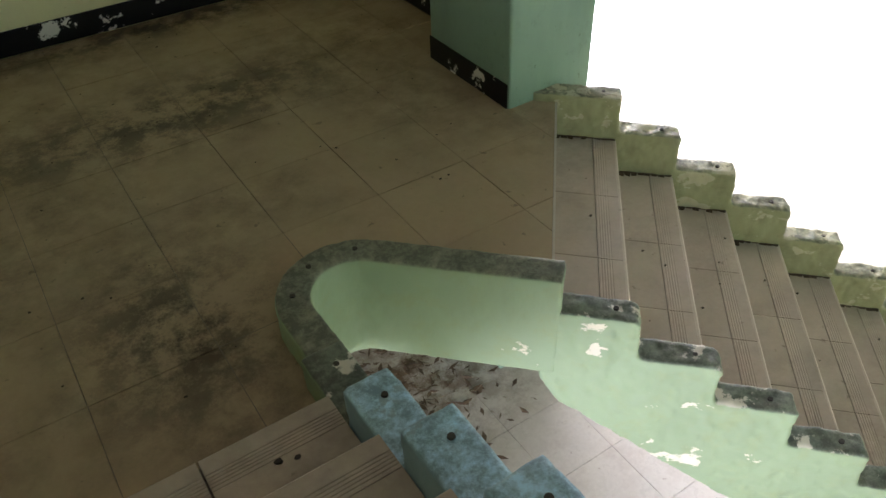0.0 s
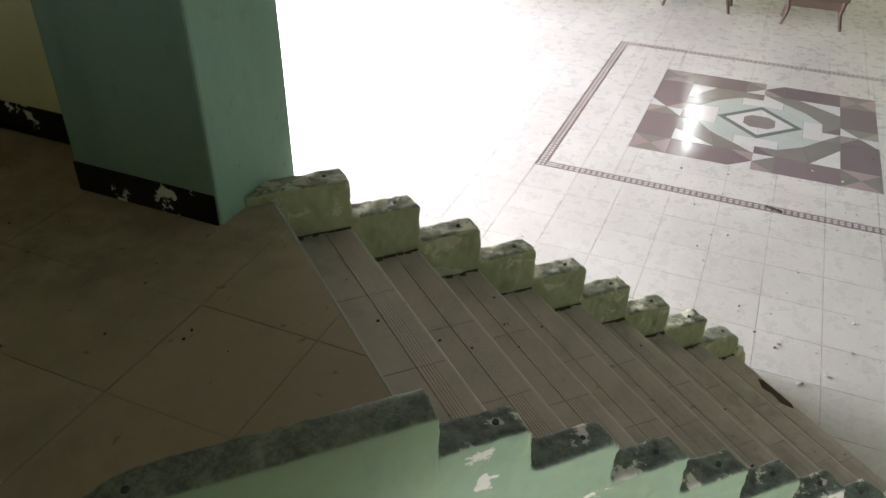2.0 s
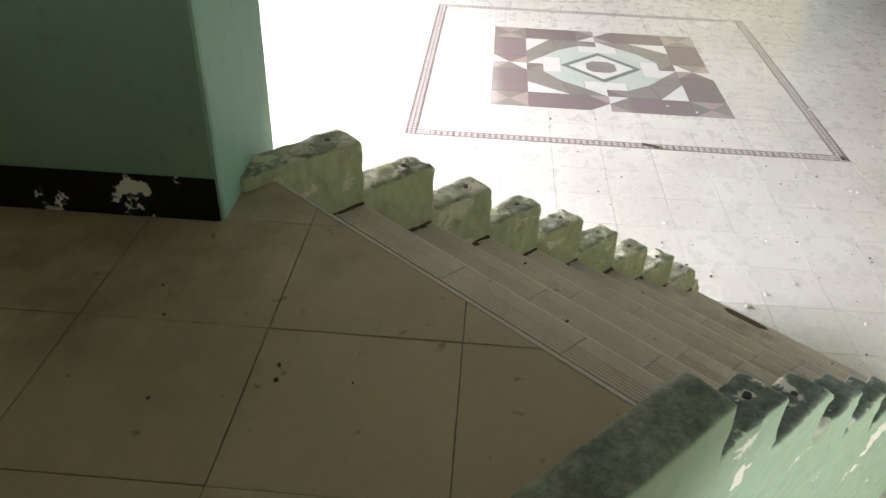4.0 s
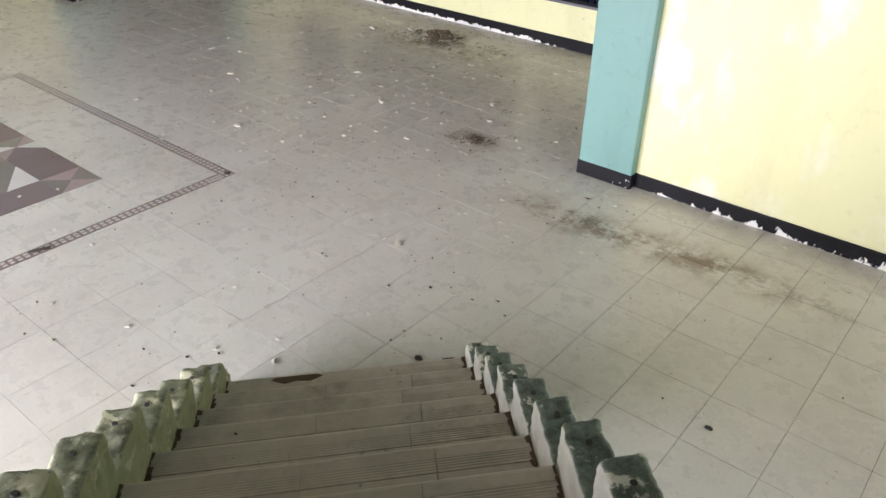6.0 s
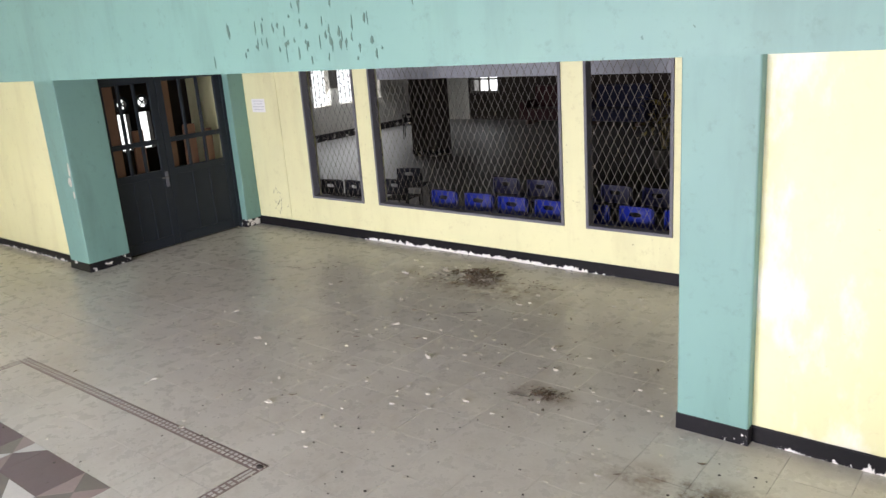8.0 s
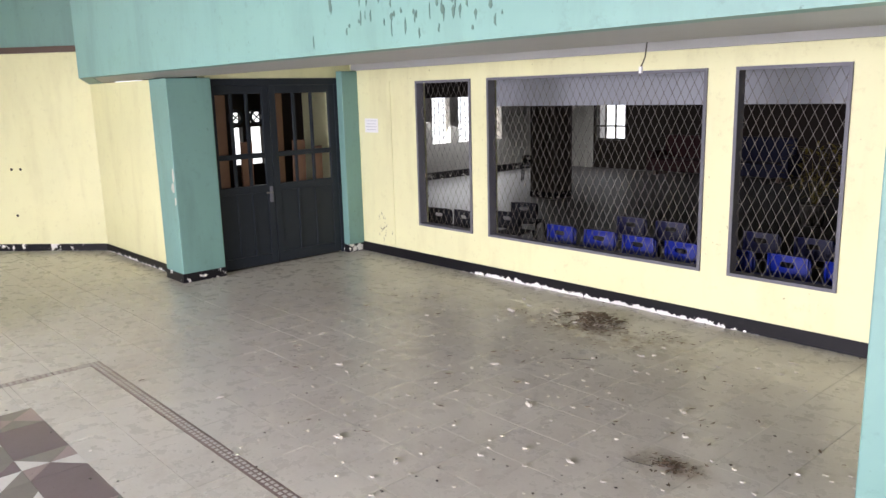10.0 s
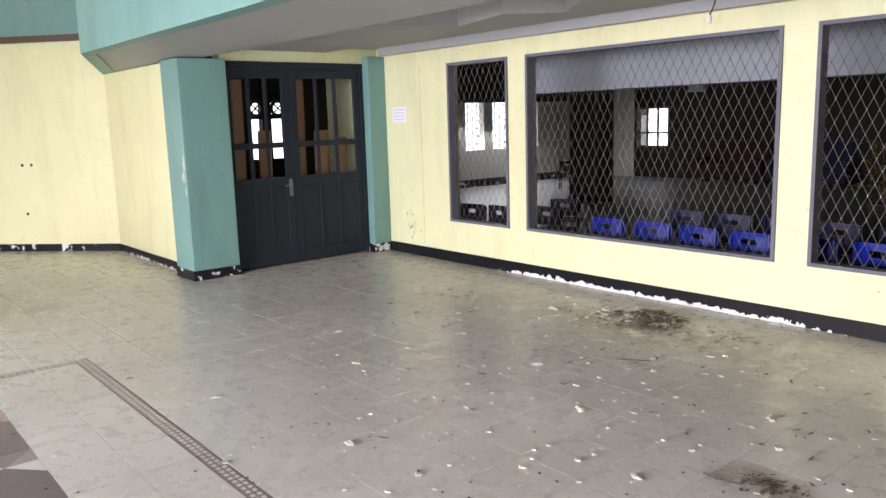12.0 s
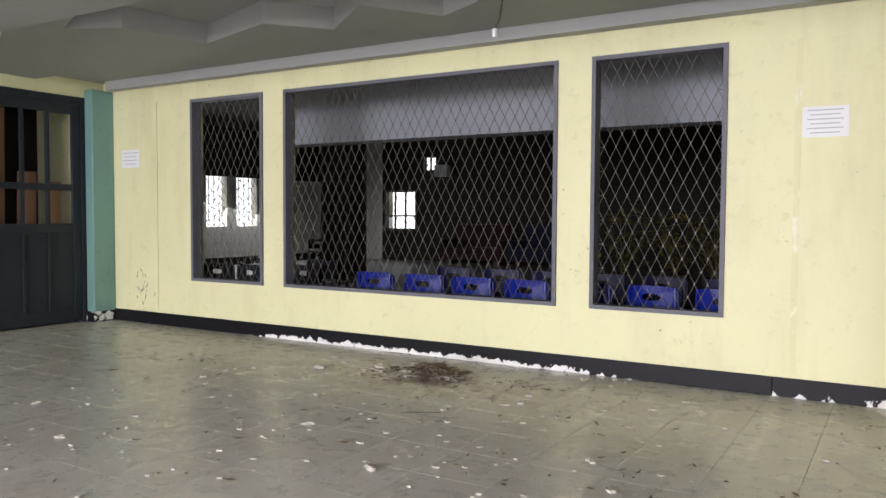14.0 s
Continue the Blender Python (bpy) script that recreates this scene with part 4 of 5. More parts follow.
tagged(part("wall_seam", boxes(((5.105, WINDOW_Y, 0.14), (5.145, WINDOW_Y + 0.004, 2.45))), SEAM), "pale plastered seam where a conduit was", "wall seam")


bm = bmesh.new()
for i in range(16):
    x, z, a = random.gauss(11.93, 0.07), random.gauss(0.42, 0.13), random.uniform(0.6, 2.4)
    h = random.uniform(0.015, 0.05)
    d, e = Vector((math.cos(a), 0, math.sin(a))) * h, Vector((-math.sin(a), 0, math.cos(a))) * 0.003
    c = Vector((x, WINDOW_Y + 0.0003, z))
    v = [bm.verts.new(c + f) for f in (-d, -d * 0.2 + e * 1.6, d, d * 0.1 - e)]
    w = [bm.verts.new(q.co + Vector((0, 0.0012, 0))) for q in v]
    bm.faces.new(w)
    for k in range(4):
        bm.faces.new((v[k], v[(k + 1) % 4], w[(k + 1) % 4], w[k]))
tagged(part("wall_scuffs", bm, SOIL), "dark scuff marks on the yellow wall", "scuff marks", kind="stuff")


def angled(x, off=0.0):
    """A place on the angled wall's face."""
    k = (0.3 + 3.13) / (19.3 - 15.52)
    n = Vector((-k, 1, 0)).normalized()
    return Vector((x, -3.13 + k * (x - 15.52), 0)) + n * off


for x, z in ((16.60, 1.30), (16.49, 1.30), (16.60, 0.57)):
    a, b = angled(x, -0.02), angled(x, 0.004)
    a.z = b.z = z
    tagged(part("fixing_hole", rod(bmesh.new(), a, b, 0.022, 10), SOIL), "dark old fixing hole in the yellow wall", "fixing hole")

bm = bmesh.new()
for i in range(60):
    x, z = random.gauss(6.6, 0.42), BEAM_Z + 0.06 + abs(random.gauss(0.2, 0.15))
    w, h = random.uniform(0.006, 0.017), random.uniform(0.012, 0.05)
    if z + h < 3.3:
        o = [(x + w * random.uniform(-1, 1) * (0.4 if k in (0, 3) else 1), max(z, BEAM_Z + 0.05) + h * f) for k, f in enumerate((1, 0.4, -0.5, -1, -0.4, 0.5))]
        o = [(x + (abs(a - x) if 0 < k < 3 else -abs(a - x)), b) for k, (a, b) in enumerate(o)]
        prism(bm, o, lambda a, b: Vector((a, -1.951, b)), (0, 0.004, 0))
tagged(part("paint_blisters", bm, GREEN_DULL_DARK), "dark blistered spots on the green fascia", "blistered paint", kind="stuff")

for x, z, w, h in ((12.47, 1.38, 0.03, 0.10), (12.50, 1.22, 0.05, 0.08), (12.46, 1.05, 0.02, 0.06)):
    o = [(x + w * math.cos(a) * random.uniform(0.6, 1.1), z + h * math.sin(a) * random.uniform(0.6, 1.1)) for a in (i * 0.785 for i in range(8))]
    bm = prism(bmesh.new(), o, lambda a, b: Vector((a, -2.986, b)), (0, 0.003, 0))
    tagged(part("paint_chip", bm, CHIP), "bare plaster patch where green paint chipped off", "chipped paint", kind="structure")

# ---- benches at the far side of the hall ----


def bench(x, y, length, label):
    b = tagged(empty("wooden_bench", pose(x, y, 0)), label, "bench", group="benches in the hall")
    part("seat", boxes(((-0.24, -length / 2, 0.38), (0.24, length / 2, 0.44)), bevel=0.012), DARK_WOOD, b)
    part("apron", boxes(((-0.22, -length / 2 + 0.04, 0.26), (-0.19, length / 2 - 0.04, 0.379)), bevel=0.006), DARK_WOOD, b)
    part("back_rail", boxes(((0.19, -length / 2, 0.60), (0.23, length / 2, 0.85)), bevel=0.01), DARK_WOOD, b)
    for sy in (-1, 1):
        for sx in (-0.2, 0.2):
            bm = rod(bmesh.new(), (sx, sy * (length / 2 - 0.07), 0.20), (sx, sy * (length / 2 - 0.05), 0.40), 0.026, 8, 0.034)
            rod(bm, (sx, sy * (length / 2 - 0.02), 0.0), (sx, sy * (length / 2 - 0.07), 0.21), 0.02, 8, 0.026)
            part("leg", bm, DARK_WOOD, b)
        part("back_post", boxes(((0.195, sy * (length / 2 - 0.06) - 0.025, 0.44), (0.235, sy * (length / 2 - 0.06) + 0.025, 0.86)), bevel=0.006), DARK_WOOD, b)


bench(11.95, 0.33, 0.78, "dark wooden bench with turned legs")
bench(12.1, 1.85, 0.95, "longer dark wooden bench with turned legs")


def fragment(x, y, s):
    bm = bmesh.new()
    bmesh.ops.create_icosphere(bm, subdivisions=2, radius=1)
    for v in bm.verts:
        v.co = Vector((v.co.x * s * 1.7, v.co.y * s * 0.8, (v.co.z + 0.6) * s * 0.35)) + noise.noise_vector(v.co * 2.3 + Vector((x, y, 0))) * s * 0.35
        v.co.z = max(v.co.z, 0.0)
    ob = tagged(part("plaster_fragment", bm, CHIP), "broken white plaster fragment lying on the floor", "debris", group="plaster fragments")
    ob.matrix_world = pose(x, y, 0.001, 0, 0, random.uniform(0, 180))


for x, y, s in ((8.515, -4.889, 0.045), (8.116, -5.17, 0.04), (7.86, -5.33, 0.042), (7.6, -5.25, 0.035), (6.69, -3.10, 0.03), (7.485, -3.56, 0.026), (5.82, -3.815, 0.028), (7.26, -1.77, 0.024),
                (8.518, -1.525, 0.024), (9.32, -3.01, 0.022), (8.46, -2.62, 0.022), (4.738, -1.20, 0.02), (4.066, -0.97, 0.017), (3.70, -1.95, 0.02), (4.42, 0.19, 0.016), (4.03, -0.46, 0.015), (5.9, -2.6, 0.022)):
    fragment(x, y, s)



def twig(points, r, label):
    bm = bmesh.new()
    for p, q in zip(points, points[1:]):
        rod(bm, p, q, r, 6, r * 0.8)
    tagged(part("twig", bm, SOIL), label, "twig")


twig([(6.50, 0.40, 0.012), (6.52, 0.48, 0.016), (6.55, 0.53, 0.012)], 0.012, "short dark twig lying on the tile border")
twig([(5.50, -2.90, 0.006), (5.62, -2.86, 0.012), (5.70, -2.88, 0.006)], 0.003, "thin dry twig beside the litter heap")
twig([(6.95, -4.20, 0.005), (7.10, -4.08, 0.010), (7.16, -4.06, 0.005)], 0.003, "thin dry twig lying on the floor")
for x, y, s in ((3.82, -0.356, 0.020), (2.33, -0.907, 0.017), (6.53, -1.10, 0.022)):
    bm = bmesh.new()
    bmesh.ops.create_icosphere(bm, subdivisions=2, radius=1)
    for v in bm.verts:
        v.co = Vector((v.co.x * s * 1.4, v.co.y * s, max(0.0, v.co.z + 0.3) * s * 0.4)) + noise.noise_vector(v.co * 2.0 + Vector((x, y, 0))) * s * 0.3
        v.co.z = max(0.0, v.co.z)
    tagged(part("dirt_clod", bm, SOIL), "small dark clod of dirt on the floor", "debris", group="dirt clods").matrix_world = pose(x, y, 0.001)

ob = tagged(part("dark_rag", bmesh.new(), SOIL), "crumpled dark rag beside the curb's foot", "rag")
bm = bmesh.new()
bmesh.ops.create_icosphere(bm, subdivisions=3, radius=1)
for v in bm.verts:
    d = noise.noise_vector(v.co * 2.6)
    v.co = Vector((v.co.x * 0.13, v.co.y * 0.09, max(0, v.co.z + 0.3) * 0.09)) + Vector((d.x, d.y, abs(d.z))) * 0.045
bm.to_mesh(ob.data)
bm.free()
ob.matrix_world = Matrix.Translation(uw(2.66, 2.24, 0.001))

# ---- litter ----


def litter(name, spots, mat, label, category, shape):
    bm = bmesh.new()
    for x, y, s in spots:
        shape(bm, x, y, s)
    return tagged(part(name, bm, mat), label, category, kind="stuff")


def chip(bm, x, y, s, z=0.0):
    n = random.randint(4, 6)
    h = s * random.uniform(0.25, 0.5)
    a0 = random.uniform(0, 6.28)
    pts = [(x + math.cos(a0 + 6.28 * i / n) * s * random.uniform(0.5, 1.0) * 1.3, y + math.sin(a0 + 6.28 * i / n) * s * random.uniform(0.5, 1.0)) for i in range(n)]
    prism(bm, pts, lambda a, b: Vector((a, b, z + 0.001)), (random.uniform(-0.3, 0.3) * s, random.uniform(-0.3, 0.3) * s, h))


def leaf(bm, x, y, s, z=0.0):
    d2 = ((x - 7.60) / 0.22) ** 2 + ((y + 5.17) / 0.14) ** 2
    z += random.uniform(0, 0.10) * math.exp(-d2)
    a = random.uniform(0, 6.28)
    d, e = Vector((math.cos(a), math.sin(a), 0)) * s, Vector((-math.sin(a), math.cos(a), 0)) * s * random.uniform(0.15, 0.4)
    c = Vector((x, y, z + 0.003))
    up = lambda k: Vector((0, 0, random.uniform(0.0, k) * s))
    v = [bm.verts.new(c - d + up(0.4)), bm.verts.new(c - e + up(0.25)), bm.verts.new(c + d + up(0.5)), bm.verts.new(c + e + up(0.3))]
    w = [bm.verts.new(p.co + Vector((0, 0, 0.0025))) for p in v]
    bm.faces.new(v[::-1])
    bm.faces.new(w)
    for i in range(4):
        j = (i + 1) % 4
        bm.faces.new((v[i], v[j], w[j], w[i]))


def scatter(n, cx, cy, sx, sy, s0, s1):
    out = []
    for i in range(n):
        x, y = random.gauss(cx, sx), random.gauss(cy, sy)
        y = min(8.0, max(WINDOW_Y + 0.06, y))
        if y < FRONT_Y + 0.06 and not 4.5 < x < 12.3:
            continue
        if ((x - y) * R2 > -0.6 and (x - y) * R2 < 3.0 and 2.1 < (x + y) * R2 < 3.7):
            continue
        out.append((x, y, random.uniform(s0, s1)))
    return out


litter("plaster_chips", scatter(130, 7.0, -3.0, 1.7, 1.3, 0.005, 0.016) + scatter(95, 6.5, -3.2, 1.3, 0.9, 0.009, 0.024) + scatter(45, 7.65, -5.12, 0.22, 0.12, 0.012, 0.03) + scatter(120, 5.2, -1.0, 1.5, 1.4, 0.007, 0.017) + scatter(40, 7.4, -4.9, 1.1, 0.3, 0.012, 0.034), CHIP, "white plaster chips strewn over the floor", "debris", chip)
litter("dark_crumbs", scatter(170, 6.4, -2.4, 2.0, 1.8, 0.004, 0.012) + scatter(130, 4.3, -0.6, 1.2, 1.3, 0.004, 0.011), SOIL, "dark crumbs strewn over the floor", "debris", chip)
litter("dry_leaves", scatter(210, 7.60, -5.17, 0.17, 0.09, 0.015, 0.05) + scatter(70, 7.75, -5.0, 0.3, 0.14, 0.015, 0.04) + scatter(26, 6.78, -5.2, 0.14, 0.07, 0.012, 0.04) + scatter(110, 6.9, -3.8, 1.6, 1.0, 0.012, 0.04)
       + scatter(22, 9.9, -4.5, 0.25, 0.1, 0.012, 0.03), LEAF, "dry brown leaf litter swept into a heap", "leaf litter", leaf)
litter("dark_litter", scatter(80, 5.42, -2.99, 0.07, 0.05, 0.010, 0.03) + scatter(25, 5.45, -2.95, 0.16, 0.1, 0.008, 0.02), DARK_LEAF, "small dark heap of litter", "debris", leaf)
litter("well_rubbish", [(random.gauss(1.75, 0.28), random.gauss(2.75, 0.3), random.uniform(0.012, 0.045)) for i in range(300)], LEAF, "brown rubbish and leaves under the landing", "rubbish", leaf)
bm = bmesh.new()
for i in range(80):
    x, y = random.uniform(-0.8, 2.3), random.uniform(1.7, 4.35)
    if (x - y) * R2 < -0.15 and ((x - cx) ** 2 + (y - cy) ** 2 > 0.12 and not (x > 0.8 and (x + y) * R2 < 2.45)):
        chip(bm, x, y, random.uniform(0.002, 0.007), LAND)
tagged(part("landing_crumbs", bm, SOIL), "dark crumbs on the landing tiles", "debris", kind="stuff")
bm = bmesh.new()
for k in range(1, 10):
    for i in range(4):
        p = uw(NOSE + GOING * (k - random.uniform(0.1, 0.95)), random.uniform(W_IN + 0.04, W_OUT - 0.04))
        chip(bm, p.x, p.y, random.uniform(0.003, 0.008), LAND - RISE * k)
for k in range(1, 5):
    for i in range(14):
        chip(bm, random.uniform(U_X0 + 0.1, U_X1 - 0.05), U_NOSE - U_GO * (k - random.uniform(0.05, 0.9)), random.uniform(0.003, 0.012), LAND + U_RISE * k)
tagged(part("step_crumbs", bm, SOIL), "dark crumbs lying on the steps", "debris", kind="stuff")

# dirt gathered on the treads beside the curbs, and a broken nosing near the foot
bm = bmesh.new()
for k in range(1, 10):
    z = LAND - RISE * k
    for side, sign in ((W_OUT, -1), (W_IN, 1)):
        for i in range(9):
            u = NOSE + GOING * (k - 1) + 0.008 + i * GOING / 9
            wide = random.uniform(0.006, 0.030) * (1.4 if i < 3 else 0.8)
            o = [(u, side), (u + GOING / 9, side), (u + GOING / 9 * random.uniform(0.6, 1), side + sign * wide), (u, side + sign * wide * random.uniform(0.5, 1.1))]
            prism(bm, o, lambda a, b: uw(a, b, z + 0.0004), (0, 0, random.uniform(0.002, 0.006)))
    for i in range(26):
        w = W_IN + (W_OUT - W_IN) * i / 26
        deep = random.uniform(0.002, 0.012)
        u = NOSE + GOING * (k - 1) + 0.006
        prism(bm, [(u, w), (u + deep, w + 0.01), (u + deep * random.uniform(0.3, 1), w + 0.042), (u, w + 0.043)], lambda a, b: uw(a, b, z + 0.0004), (0, 0, 0.002))
tagged(part("step_dirt", bm, DARK_LEAF), "dark dirt gathered in the corners of the steps", "dirt", kind="stuff")
u, z = NOSE + GOING * 9, LAND - RISE * 9
bm = prism(bmesh.new(), [(u - 0.004, 3.20), (u - 0.003, 2.99), (u - 0.020, 2.96), (u - 0.050, 3.02), (u - 0.040, 3.09), (u - 0.055, 3.15), (u - 0.022, 3.215)], lambda a, b: uw(a, b, z + 0.0006), (0, 0, 0.0015))
tagged(part("broken_nosing", bm, DARK_LEAF), "dark gap where a stair nosing broke away", "broken tile", kind="structure")

# ---- floor tiles, mosaic ----
BX0, BY1 = 6.485, 2.511
BX1, BY0 = BX0 + 9 * P, BY1 - 9 * P
MX0, MX1, MY0, MY1 = 7.20, 9.40, -0.39, 1.81
STRIP = 0.10


def cell_tile(bm, x0, x1, y0, y1, z, h=0.012, g=0.0013, c=0.0001):
    vs = [bm.verts.new((x, y, z - h)) for x, y in ((x0 + g, y0 + g), (x1 - g, y0 + g), (x1 - g, y1 - g), (x0 + g, y1 - g))]
    ms = [bm.verts.new((x, y, z - c)) for x, y in ((x0 + g, y0 + g), (x1 - g, y0 + g), (x1 - g, y1 - g), (x0 + g, y1 - g))]
    g2 = g + c
    ts = [bm.verts.new((x, y, z)) for x, y in ((x0 + g2, y0 + g2), (x1 - g2, y0 + g2), (x1 - g2, y1 - g2), (x0 + g2, y1 - g2))]
    bm.faces.new(ts)
    for i in range(4):
        j = (i + 1) % 4
        bm.faces.new((vs[i], vs[j], ms[j], ms[i]))
        bm.faces.new((ms[i], ms[j], ts[j], ts[i]))


floor_ob = bpy.data.objects["floor"]
rest, shared, near_count = bmesh.new(), {}, 0
xs = [BX0 + P * i for i in range(-24, 32)]
ys = [BY1 + P * j for j in range(-21, 17)]
xs = sorted(xs + [BX0 + STRIP, BX1 - STRIP, MX0, MX1])
ys = sorted(ys + [BY0 + STRIP, BY1 - STRIP, MY0, MY1])
for x0, x1 in zip(xs, xs[1:]):
    for y0, y1 in zip(ys, ys[1:]):
        mx, my = (x0 + x1) / 2, (y0 + y1) / 2
        if BX0 < mx < BX1 and BY0 < my < BY1:
            if MX0 < mx < MX1 and MY0 < my < MY1:
                continue
            if not (BX0 + STRIP < mx < BX1 - STRIP and BY0 + STRIP < my < BY1 - STRIP):
                continue
        # lines of the border and mosaic cut only what lies beside them
        inside = BX0 - 0.01 < mx < BX1 + 0.01 and BY0 - 0.01 < my < BY1 + 0.01
        if not inside:
            gx = BX0 + P * math.floor((mx - BX0) / P)
            gy = BY1 + P * math.floor((my - BY1) / P)
            if abs(x0 - gx) > 1e-4 or abs(y0 - gy) > 1e-4:
                continue
            x0b, x1b, y0b, y1b = gx, gx + P, gy, gy + P
        else:
            x0b, x1b, y0b, y1b = x0, x1, y0, y1
        if x1b - x0b < 0.02 or y1b - y0b < 0.02 or mx < -3.0 or mx > 19.2 or my < -5.9 or my > 8.8:
            continue
        if my < FRONT_Y and (mx < 3.9 or mx > 12.6):
            continue
        if 3.6 < mx < 9.4 and -5.3 < my < 1.9 and near_count < 300:
            near_count += 1
            key = (round(x1b - x0b, 3), round(y1b - y0b, 3))
            if key not in shared:
                bm = bmesh.new()
                cell_tile(bm, -key[0] / 2, key[0] / 2, -key[1] / 2, key[1] / 2, 0.0)
                ob = part("floor_tile", bm, TILE, floor_ob)
                shared[key] = ob.data
            else:
                ob = new("floor_tile", shared[key])
                ob.parent = floor_ob
            ob.location = ((x0b + x1b) / 2, (y0b + y1b) / 2, random.uniform(-0.0001, 0.0001))
            ob.rotation_euler = (random.uniform(-0.0004, 0.0004), random.uniform(-0.0004, 0.0004), 0)
        else:
            cell_tile(rest, x0b, x1b, y0b, y1b, random.uniform(-0.0001, 0.0001))
tagged(part("floor_tiles_far", rest, TILE, floor_ob), kind="stuff")

# landing tiles
land_ob = bpy.data.objects["floor_landing"]


def over_well(x, y):
    u, w = (x - y) * R2, (x + y) * R2
    return (x - cx) ** 2 + (y - cy) ** 2 < cr ** 2 or (x > 0.86 and y < cy) and w < W_IN - CURB / 2 or (u > -0.53 and w < W_IN - CURB / 2 and x > 0.86)


def clip_poly(poly, nx, ny, d):
    """What of a plan polygon lies where nx x + ny y < d."""
    out = []
    for (ax, ay), (bx, by) in zip(poly, poly[1:] + poly[:1]):
        da, db = nx * ax + ny * ay - d, nx * bx + ny * by - d
        if da < 0:
            out.append((ax, ay))
        if (da < 0) != (db < 0):
            f = da / (da - db)
            out.append((ax + (bx - ax) * f, ay + (by - ay) * f))
    return out


for i in range(-5, 7):
    for j in range(-3, 6):
        x0, y0 = 0.218 + P * i, 2.262 + P * j
        g = 0.0013
        poly = [(x0 + g, y0 + g), (x0 + P - g, y0 + g), (x0 + P - g, y0 + P - g), (x0 + g, y0 + P - g)]
        for nx, ny, d in ((R2 - NOSE_SLOPE, -R2 - NOSE_SLOPE, NOSE + 0.002 + NOSE_SHIFT), (-1, 0, 1.6), (1, 0, 2.5), (0, 1, 4.44), (0, -1, -1.338)):
            poly = clip_poly(poly, nx, ny, d)
            if not poly:
                break
        top = LAND + random.uniform(-0.0012, 0.0008)
        if poly and any(over_well(a, b) for a, b in poly):
            # tiles cut to the rounded curb, in narrow strips
            bm, n = bmesh.new(), 16
            ax, bx = min(p[0] for p in poly), max(p[0] for p in poly)
            ay, by = min(p[1] for p in poly), max(p[1] for p in poly)
            for k in range(n):
                for m in range(n):
                    sx, sy = ax + (bx - ax) * k / n, ay + (by - ay) * m / n
                    ex, ey = sx + (bx - ax) / n, sy + (by - ay) / n
                    if over_well((sx + ex) / 2, (sy + ey) / 2):
                        continue
                    cell = clip_poly([(sx, sy), (ex, sy), (ex, ey), (sx, ey)], R2 - NOSE_SLOPE, -R2 - NOSE_SLOPE, NOSE + 0.002 + NOSE_SHIFT)
                    if len(cell) > 2:
                        bm.faces.new([bm.verts.new((a, b, top)) for a, b in cell])
            if bm.faces:
                bmesh.ops.remove_doubles(bm, verts=bm.verts, dist=0.0005)
                part("floor_tile", bm, TILE_LANDING, land_ob)
            continue
        if len(poly) < 3:
            continue
        bm = bmesh.new()
        prism(bm, poly, lambda a, b: Vector((a, b, LAND - 0.012)), (0, 0, top - LAND + 0.012))
        part("floor_tile", bm, TILE_LANDING, land_ob)

# mosaic: four-fold pattern of cut tiles
mosaic = tagged(empty("floor_mosaic"), "square geometric floor mosaic in maroon, white and mint", "floor mosaic", kind="structure")
MC, MU = Vector(((MX0 + MX1) / 2, (MY0 + MY1) / 2, 0)), (MX1 - MX0) / 16
part("mosaic_bed", boxes(((MX0, MY0, -0.012), (MX1, MY1, -0.003))), GROUT, mosaic)


def mosaic_piece(points, mat, z, turn):
    c, s = (1, 0, -1, 0)[turn], (0, 1, 0, -1)[turn]
    n = len(points)
    mx, my = sum(p[0] for p in points) / n, sum(p[1] for p in points) / n
    pts = [(a + (mx - a) * 0.012, b + (my - b) * 0.012) for a, b in points]
    bm = prism(bmesh.new(), pts, lambda a, b: MC + Vector((a * c - b * s, a * s + b * c, 0)) * MU + Vector((0, 0, -0.006)), (0, 0, 0.006 + z))
    part("mosaic_tile", bm, mat, mosaic)


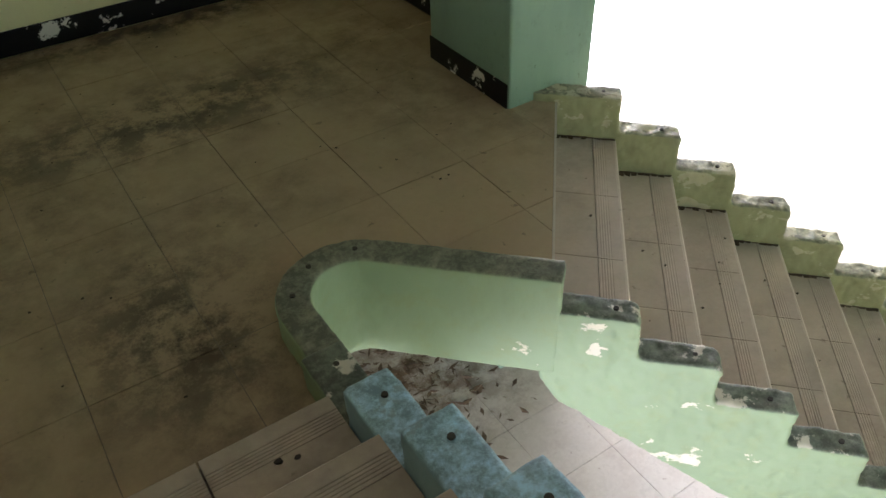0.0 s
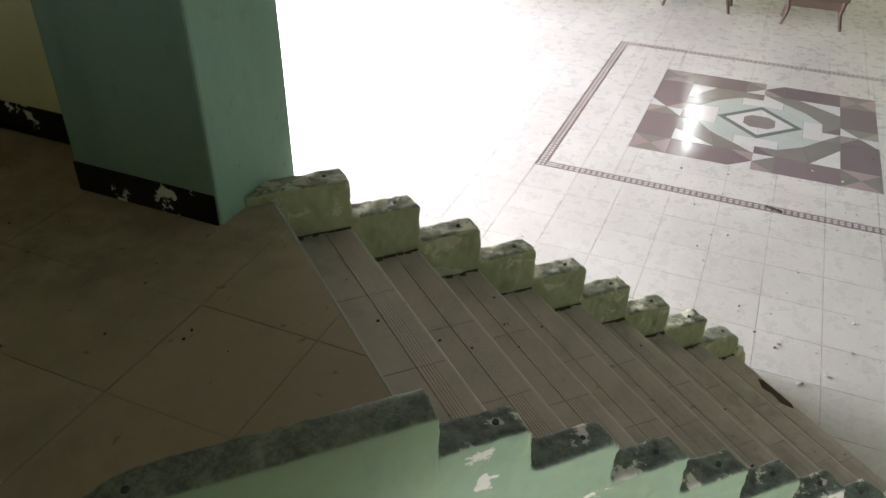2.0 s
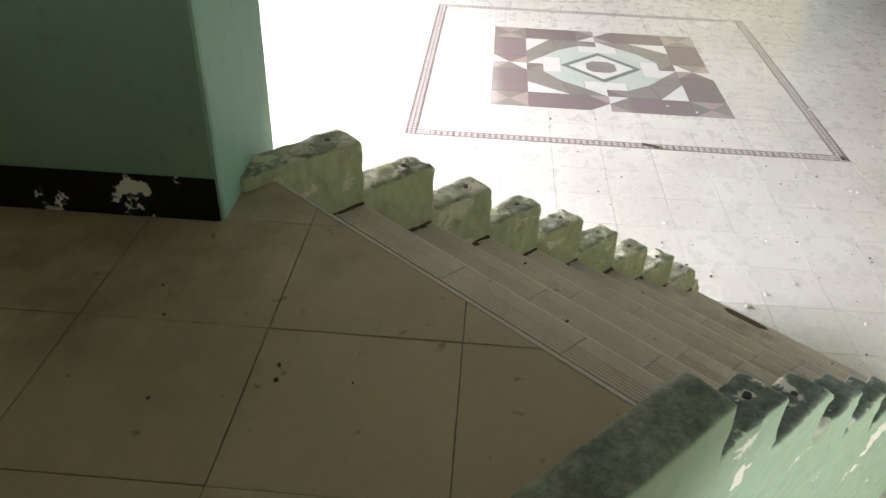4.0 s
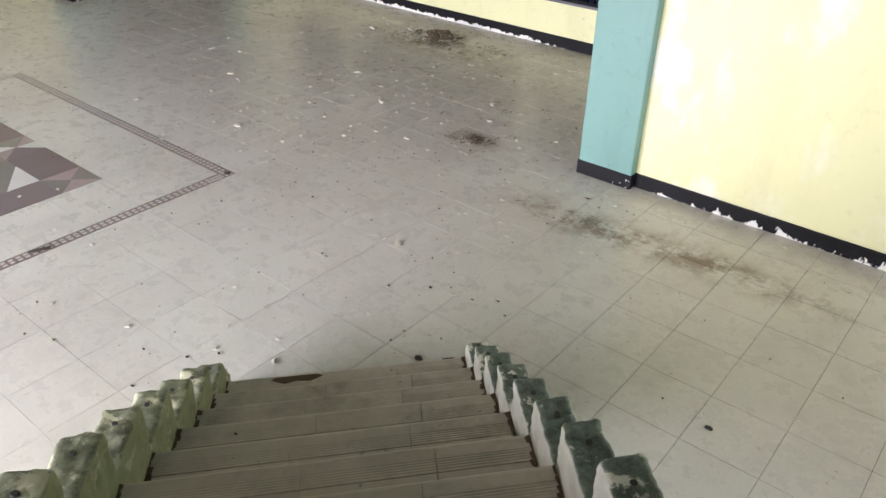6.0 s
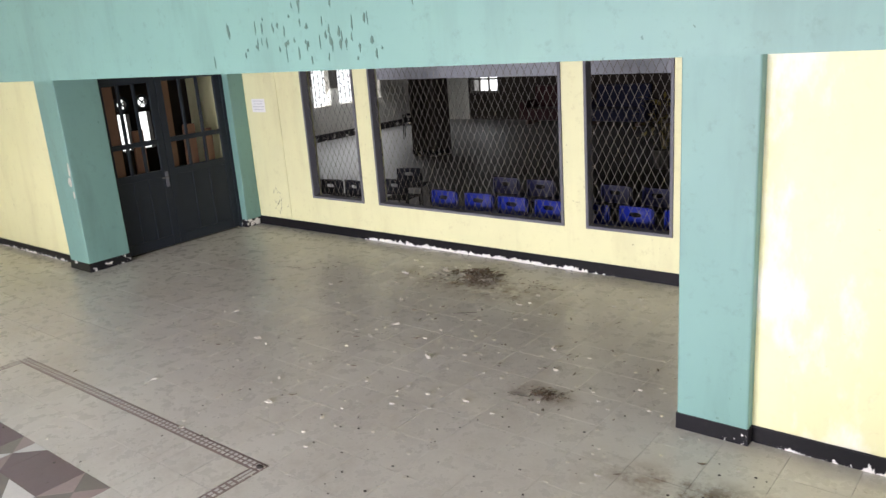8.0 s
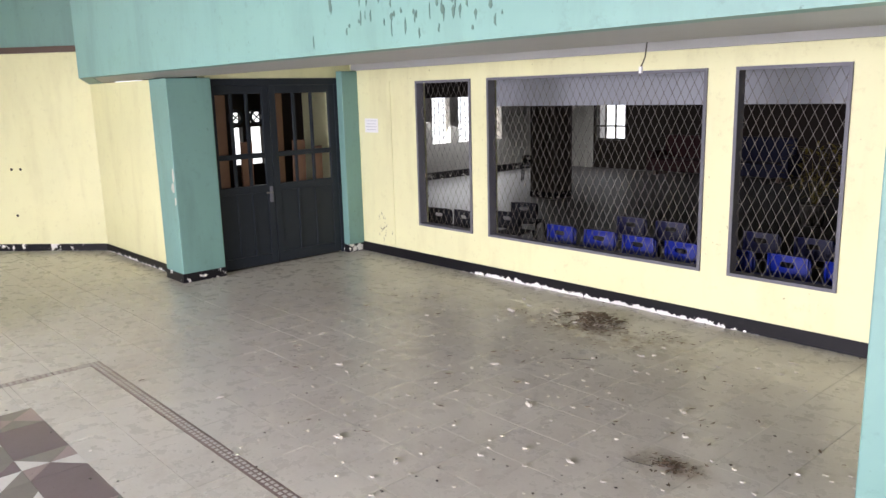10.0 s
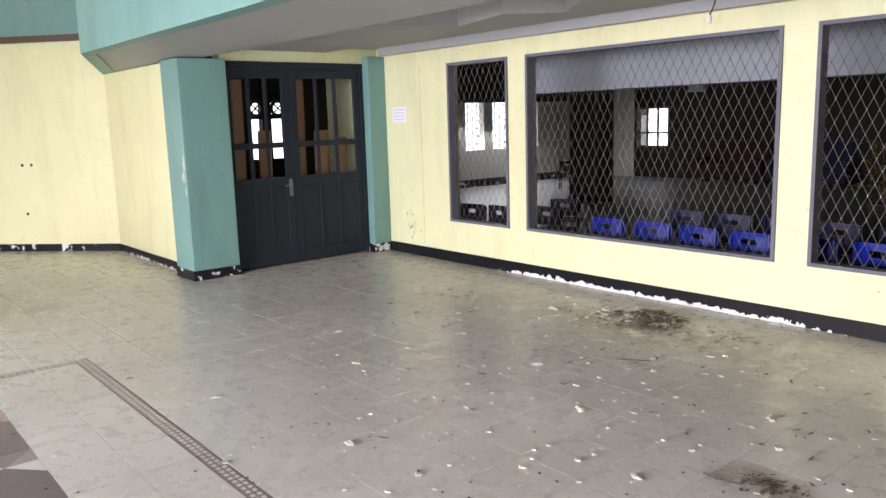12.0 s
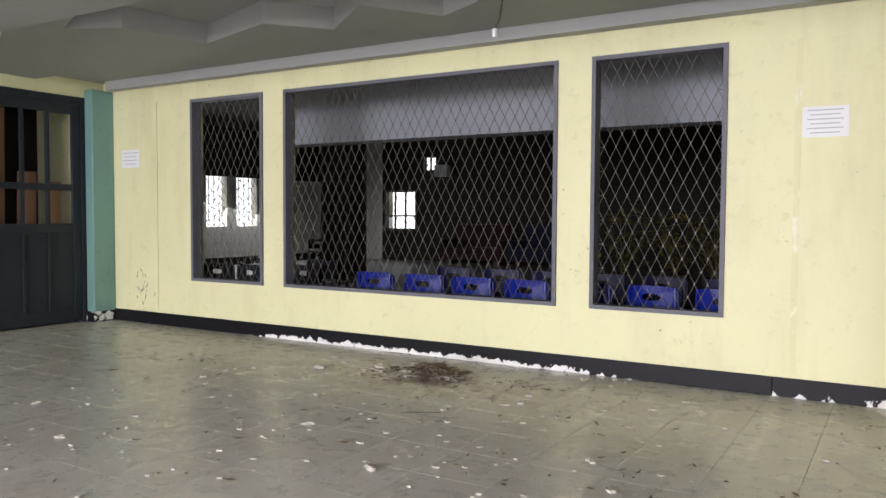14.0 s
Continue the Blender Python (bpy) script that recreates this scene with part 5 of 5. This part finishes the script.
for turn in range(4):
    q = lambda pts, mat, z=0.0: mosaic_piece(pts, mat, z, turn)
    # corner: four triangles
    q([(5.5, 5.5), (8, 5.5), (6.75, 6.75)], TAUPE)
    q([(8, 5.5), (8, 8), (6.75, 6.75)], PINKISH)
    q([(8, 8), (5.5, 8), (6.75, 6.75)], TAUPE)
    q([(5.5, 8), (5.5, 5.5), (6.75, 6.75)], PINKISH)
    # outer band with a pinwheel at its middle
    q([(5.5, 1.4), (8, 1.4), (8, 5.5), (5.5, 5.5)], MAROON)
    q([(5.5, -5.5), (8, -5.5), (8, -1.4), (5.5, -1.4)], MAROON)
    q([(5.5, 0), (6.75, 0), (5.5, 1.4)], WHITE_TILE)
    q([(5.5, 1.4), (6.75, 0), (8, 1.4)], TAUPE)
    q([(6.75, 0), (8, 0), (8, 1.4)], PINKISH)
    q([(8, 0), (6.75, 0), (8, -1.4)], WHITE_TILE)
    q([(6.75, 0), (5.5, -1.4), (8, -1.4)], MAROON)
    q([(5.5, 0), (5.5, -1.4), (6.75, 0)], PINKISH)
    # white corner triangles in taupe
    q([(5.5, 5.5), (2.6, 5.5), (5.5, 3.6)], WHITE_TILE)
    q([(5.5, 3.6), (2.6, 5.5), (3.1, 3.1)], TAUPE)
    q([(5.5, 3.6), (3.1, 3.1), (4.3, 1.5), (5.5, 1.4)], TAUPE)
    q([(2.6, 5.5), (1.4, 5.5), (1.5, 4.3), (3.1, 3.1)], TAUPE)
    q([(4.3, 1.5), (4.3, 0), (5.5, 1.4)], TAUPE)
    q([(4.3, 0), (5.5, 0), (5.5, 1.4)], MAROON)
    q([(4.3, 0), (4.3, -1.5), (5.5, 0)], WHITE_TILE)
    q([(4.3, -1.5), (5.5, -1.4), (5.5, 0)], TAUPE)
    # pale centre
    q([(3.0, 1.5), (3.0, -1.5), (4.3, -1.5), (4.3, 1.5)], WHITE_TILE)
    q([(3.0, 1.5), (4.3, 1.5), (3.1, 3.1), (1.5, 4.3), (1.5, 3.0)], MINT_TILE)
    q([(3.0, 0), (3.0, 1.5), (1.5, 3.0), (0, 3.0)], MINT_TILE)
    q([(3.0, 0), (0, 3.0), (0, 2.4), (2.4, 0)], DARK_GREEN_TILE)
    q([(2.4, 0), (0, 2.4), (0, 1.1), (0.6, 1.1), (1.1, 0.6), (1.1, 0)], WHITE_TILE)
    q([(0, 0), (1.1, 0), (1.1, 0.6), (0.6, 1.1), (0, 1.1)], TAUPE)

border = tagged(empty("floor_border"), "brown ladder-patterned tile border in the floor", "floor border", kind="structure")
inlay = bmesh.new()
for side in range(4):
    for i in range(18):
        a0, a1 = i * P / 2, (i + 1) * P / 2
        if side < 2:
            if i == 0 or i == 17:
                a0, a1 = max(a0, STRIP), min(a1, 9 * P - STRIP)
            x0, x1 = (BX0, BX0 + STRIP) if side == 0 else (BX1 - STRIP, BX1)
            y0, y1 = BY0 + a0, BY0 + a1
        else:
            y0, y1 = (BY0, BY0 + STRIP) if side == 2 else (BY1 - STRIP, BY1)
            x0, x1 = BX0 + a0, BX0 + a1
        bm = bmesh.new()
        cell_tile(bm, x0, x1, y0, y1, 0.0, 0.012, 0.0015, 0.0015)
        part("border_tile", bm, BORDER_BROWN, border)
        for k in range(4):
            for row in (0.32, 0.68):
                f = (k + 0.5) / 4
                if side < 2:
                    px, py = x0 + (x1 - x0) * row, y0 + (y1 - y0) * f
                    hx, hy = 0.011, 0.015
                else:
                    px, py = x0 + (x1 - x0) * f, y0 + (y1 - y0) * row
                    hx, hy = 0.015, 0.011
                box(inlay, (px - hx, py - hy, -0.002), (px + hx, py + hy, 0.0015))
tagged(part("border_inlay", inlay, WHITE_TILE, border, "rows of small pale squares"), kind="stuff")
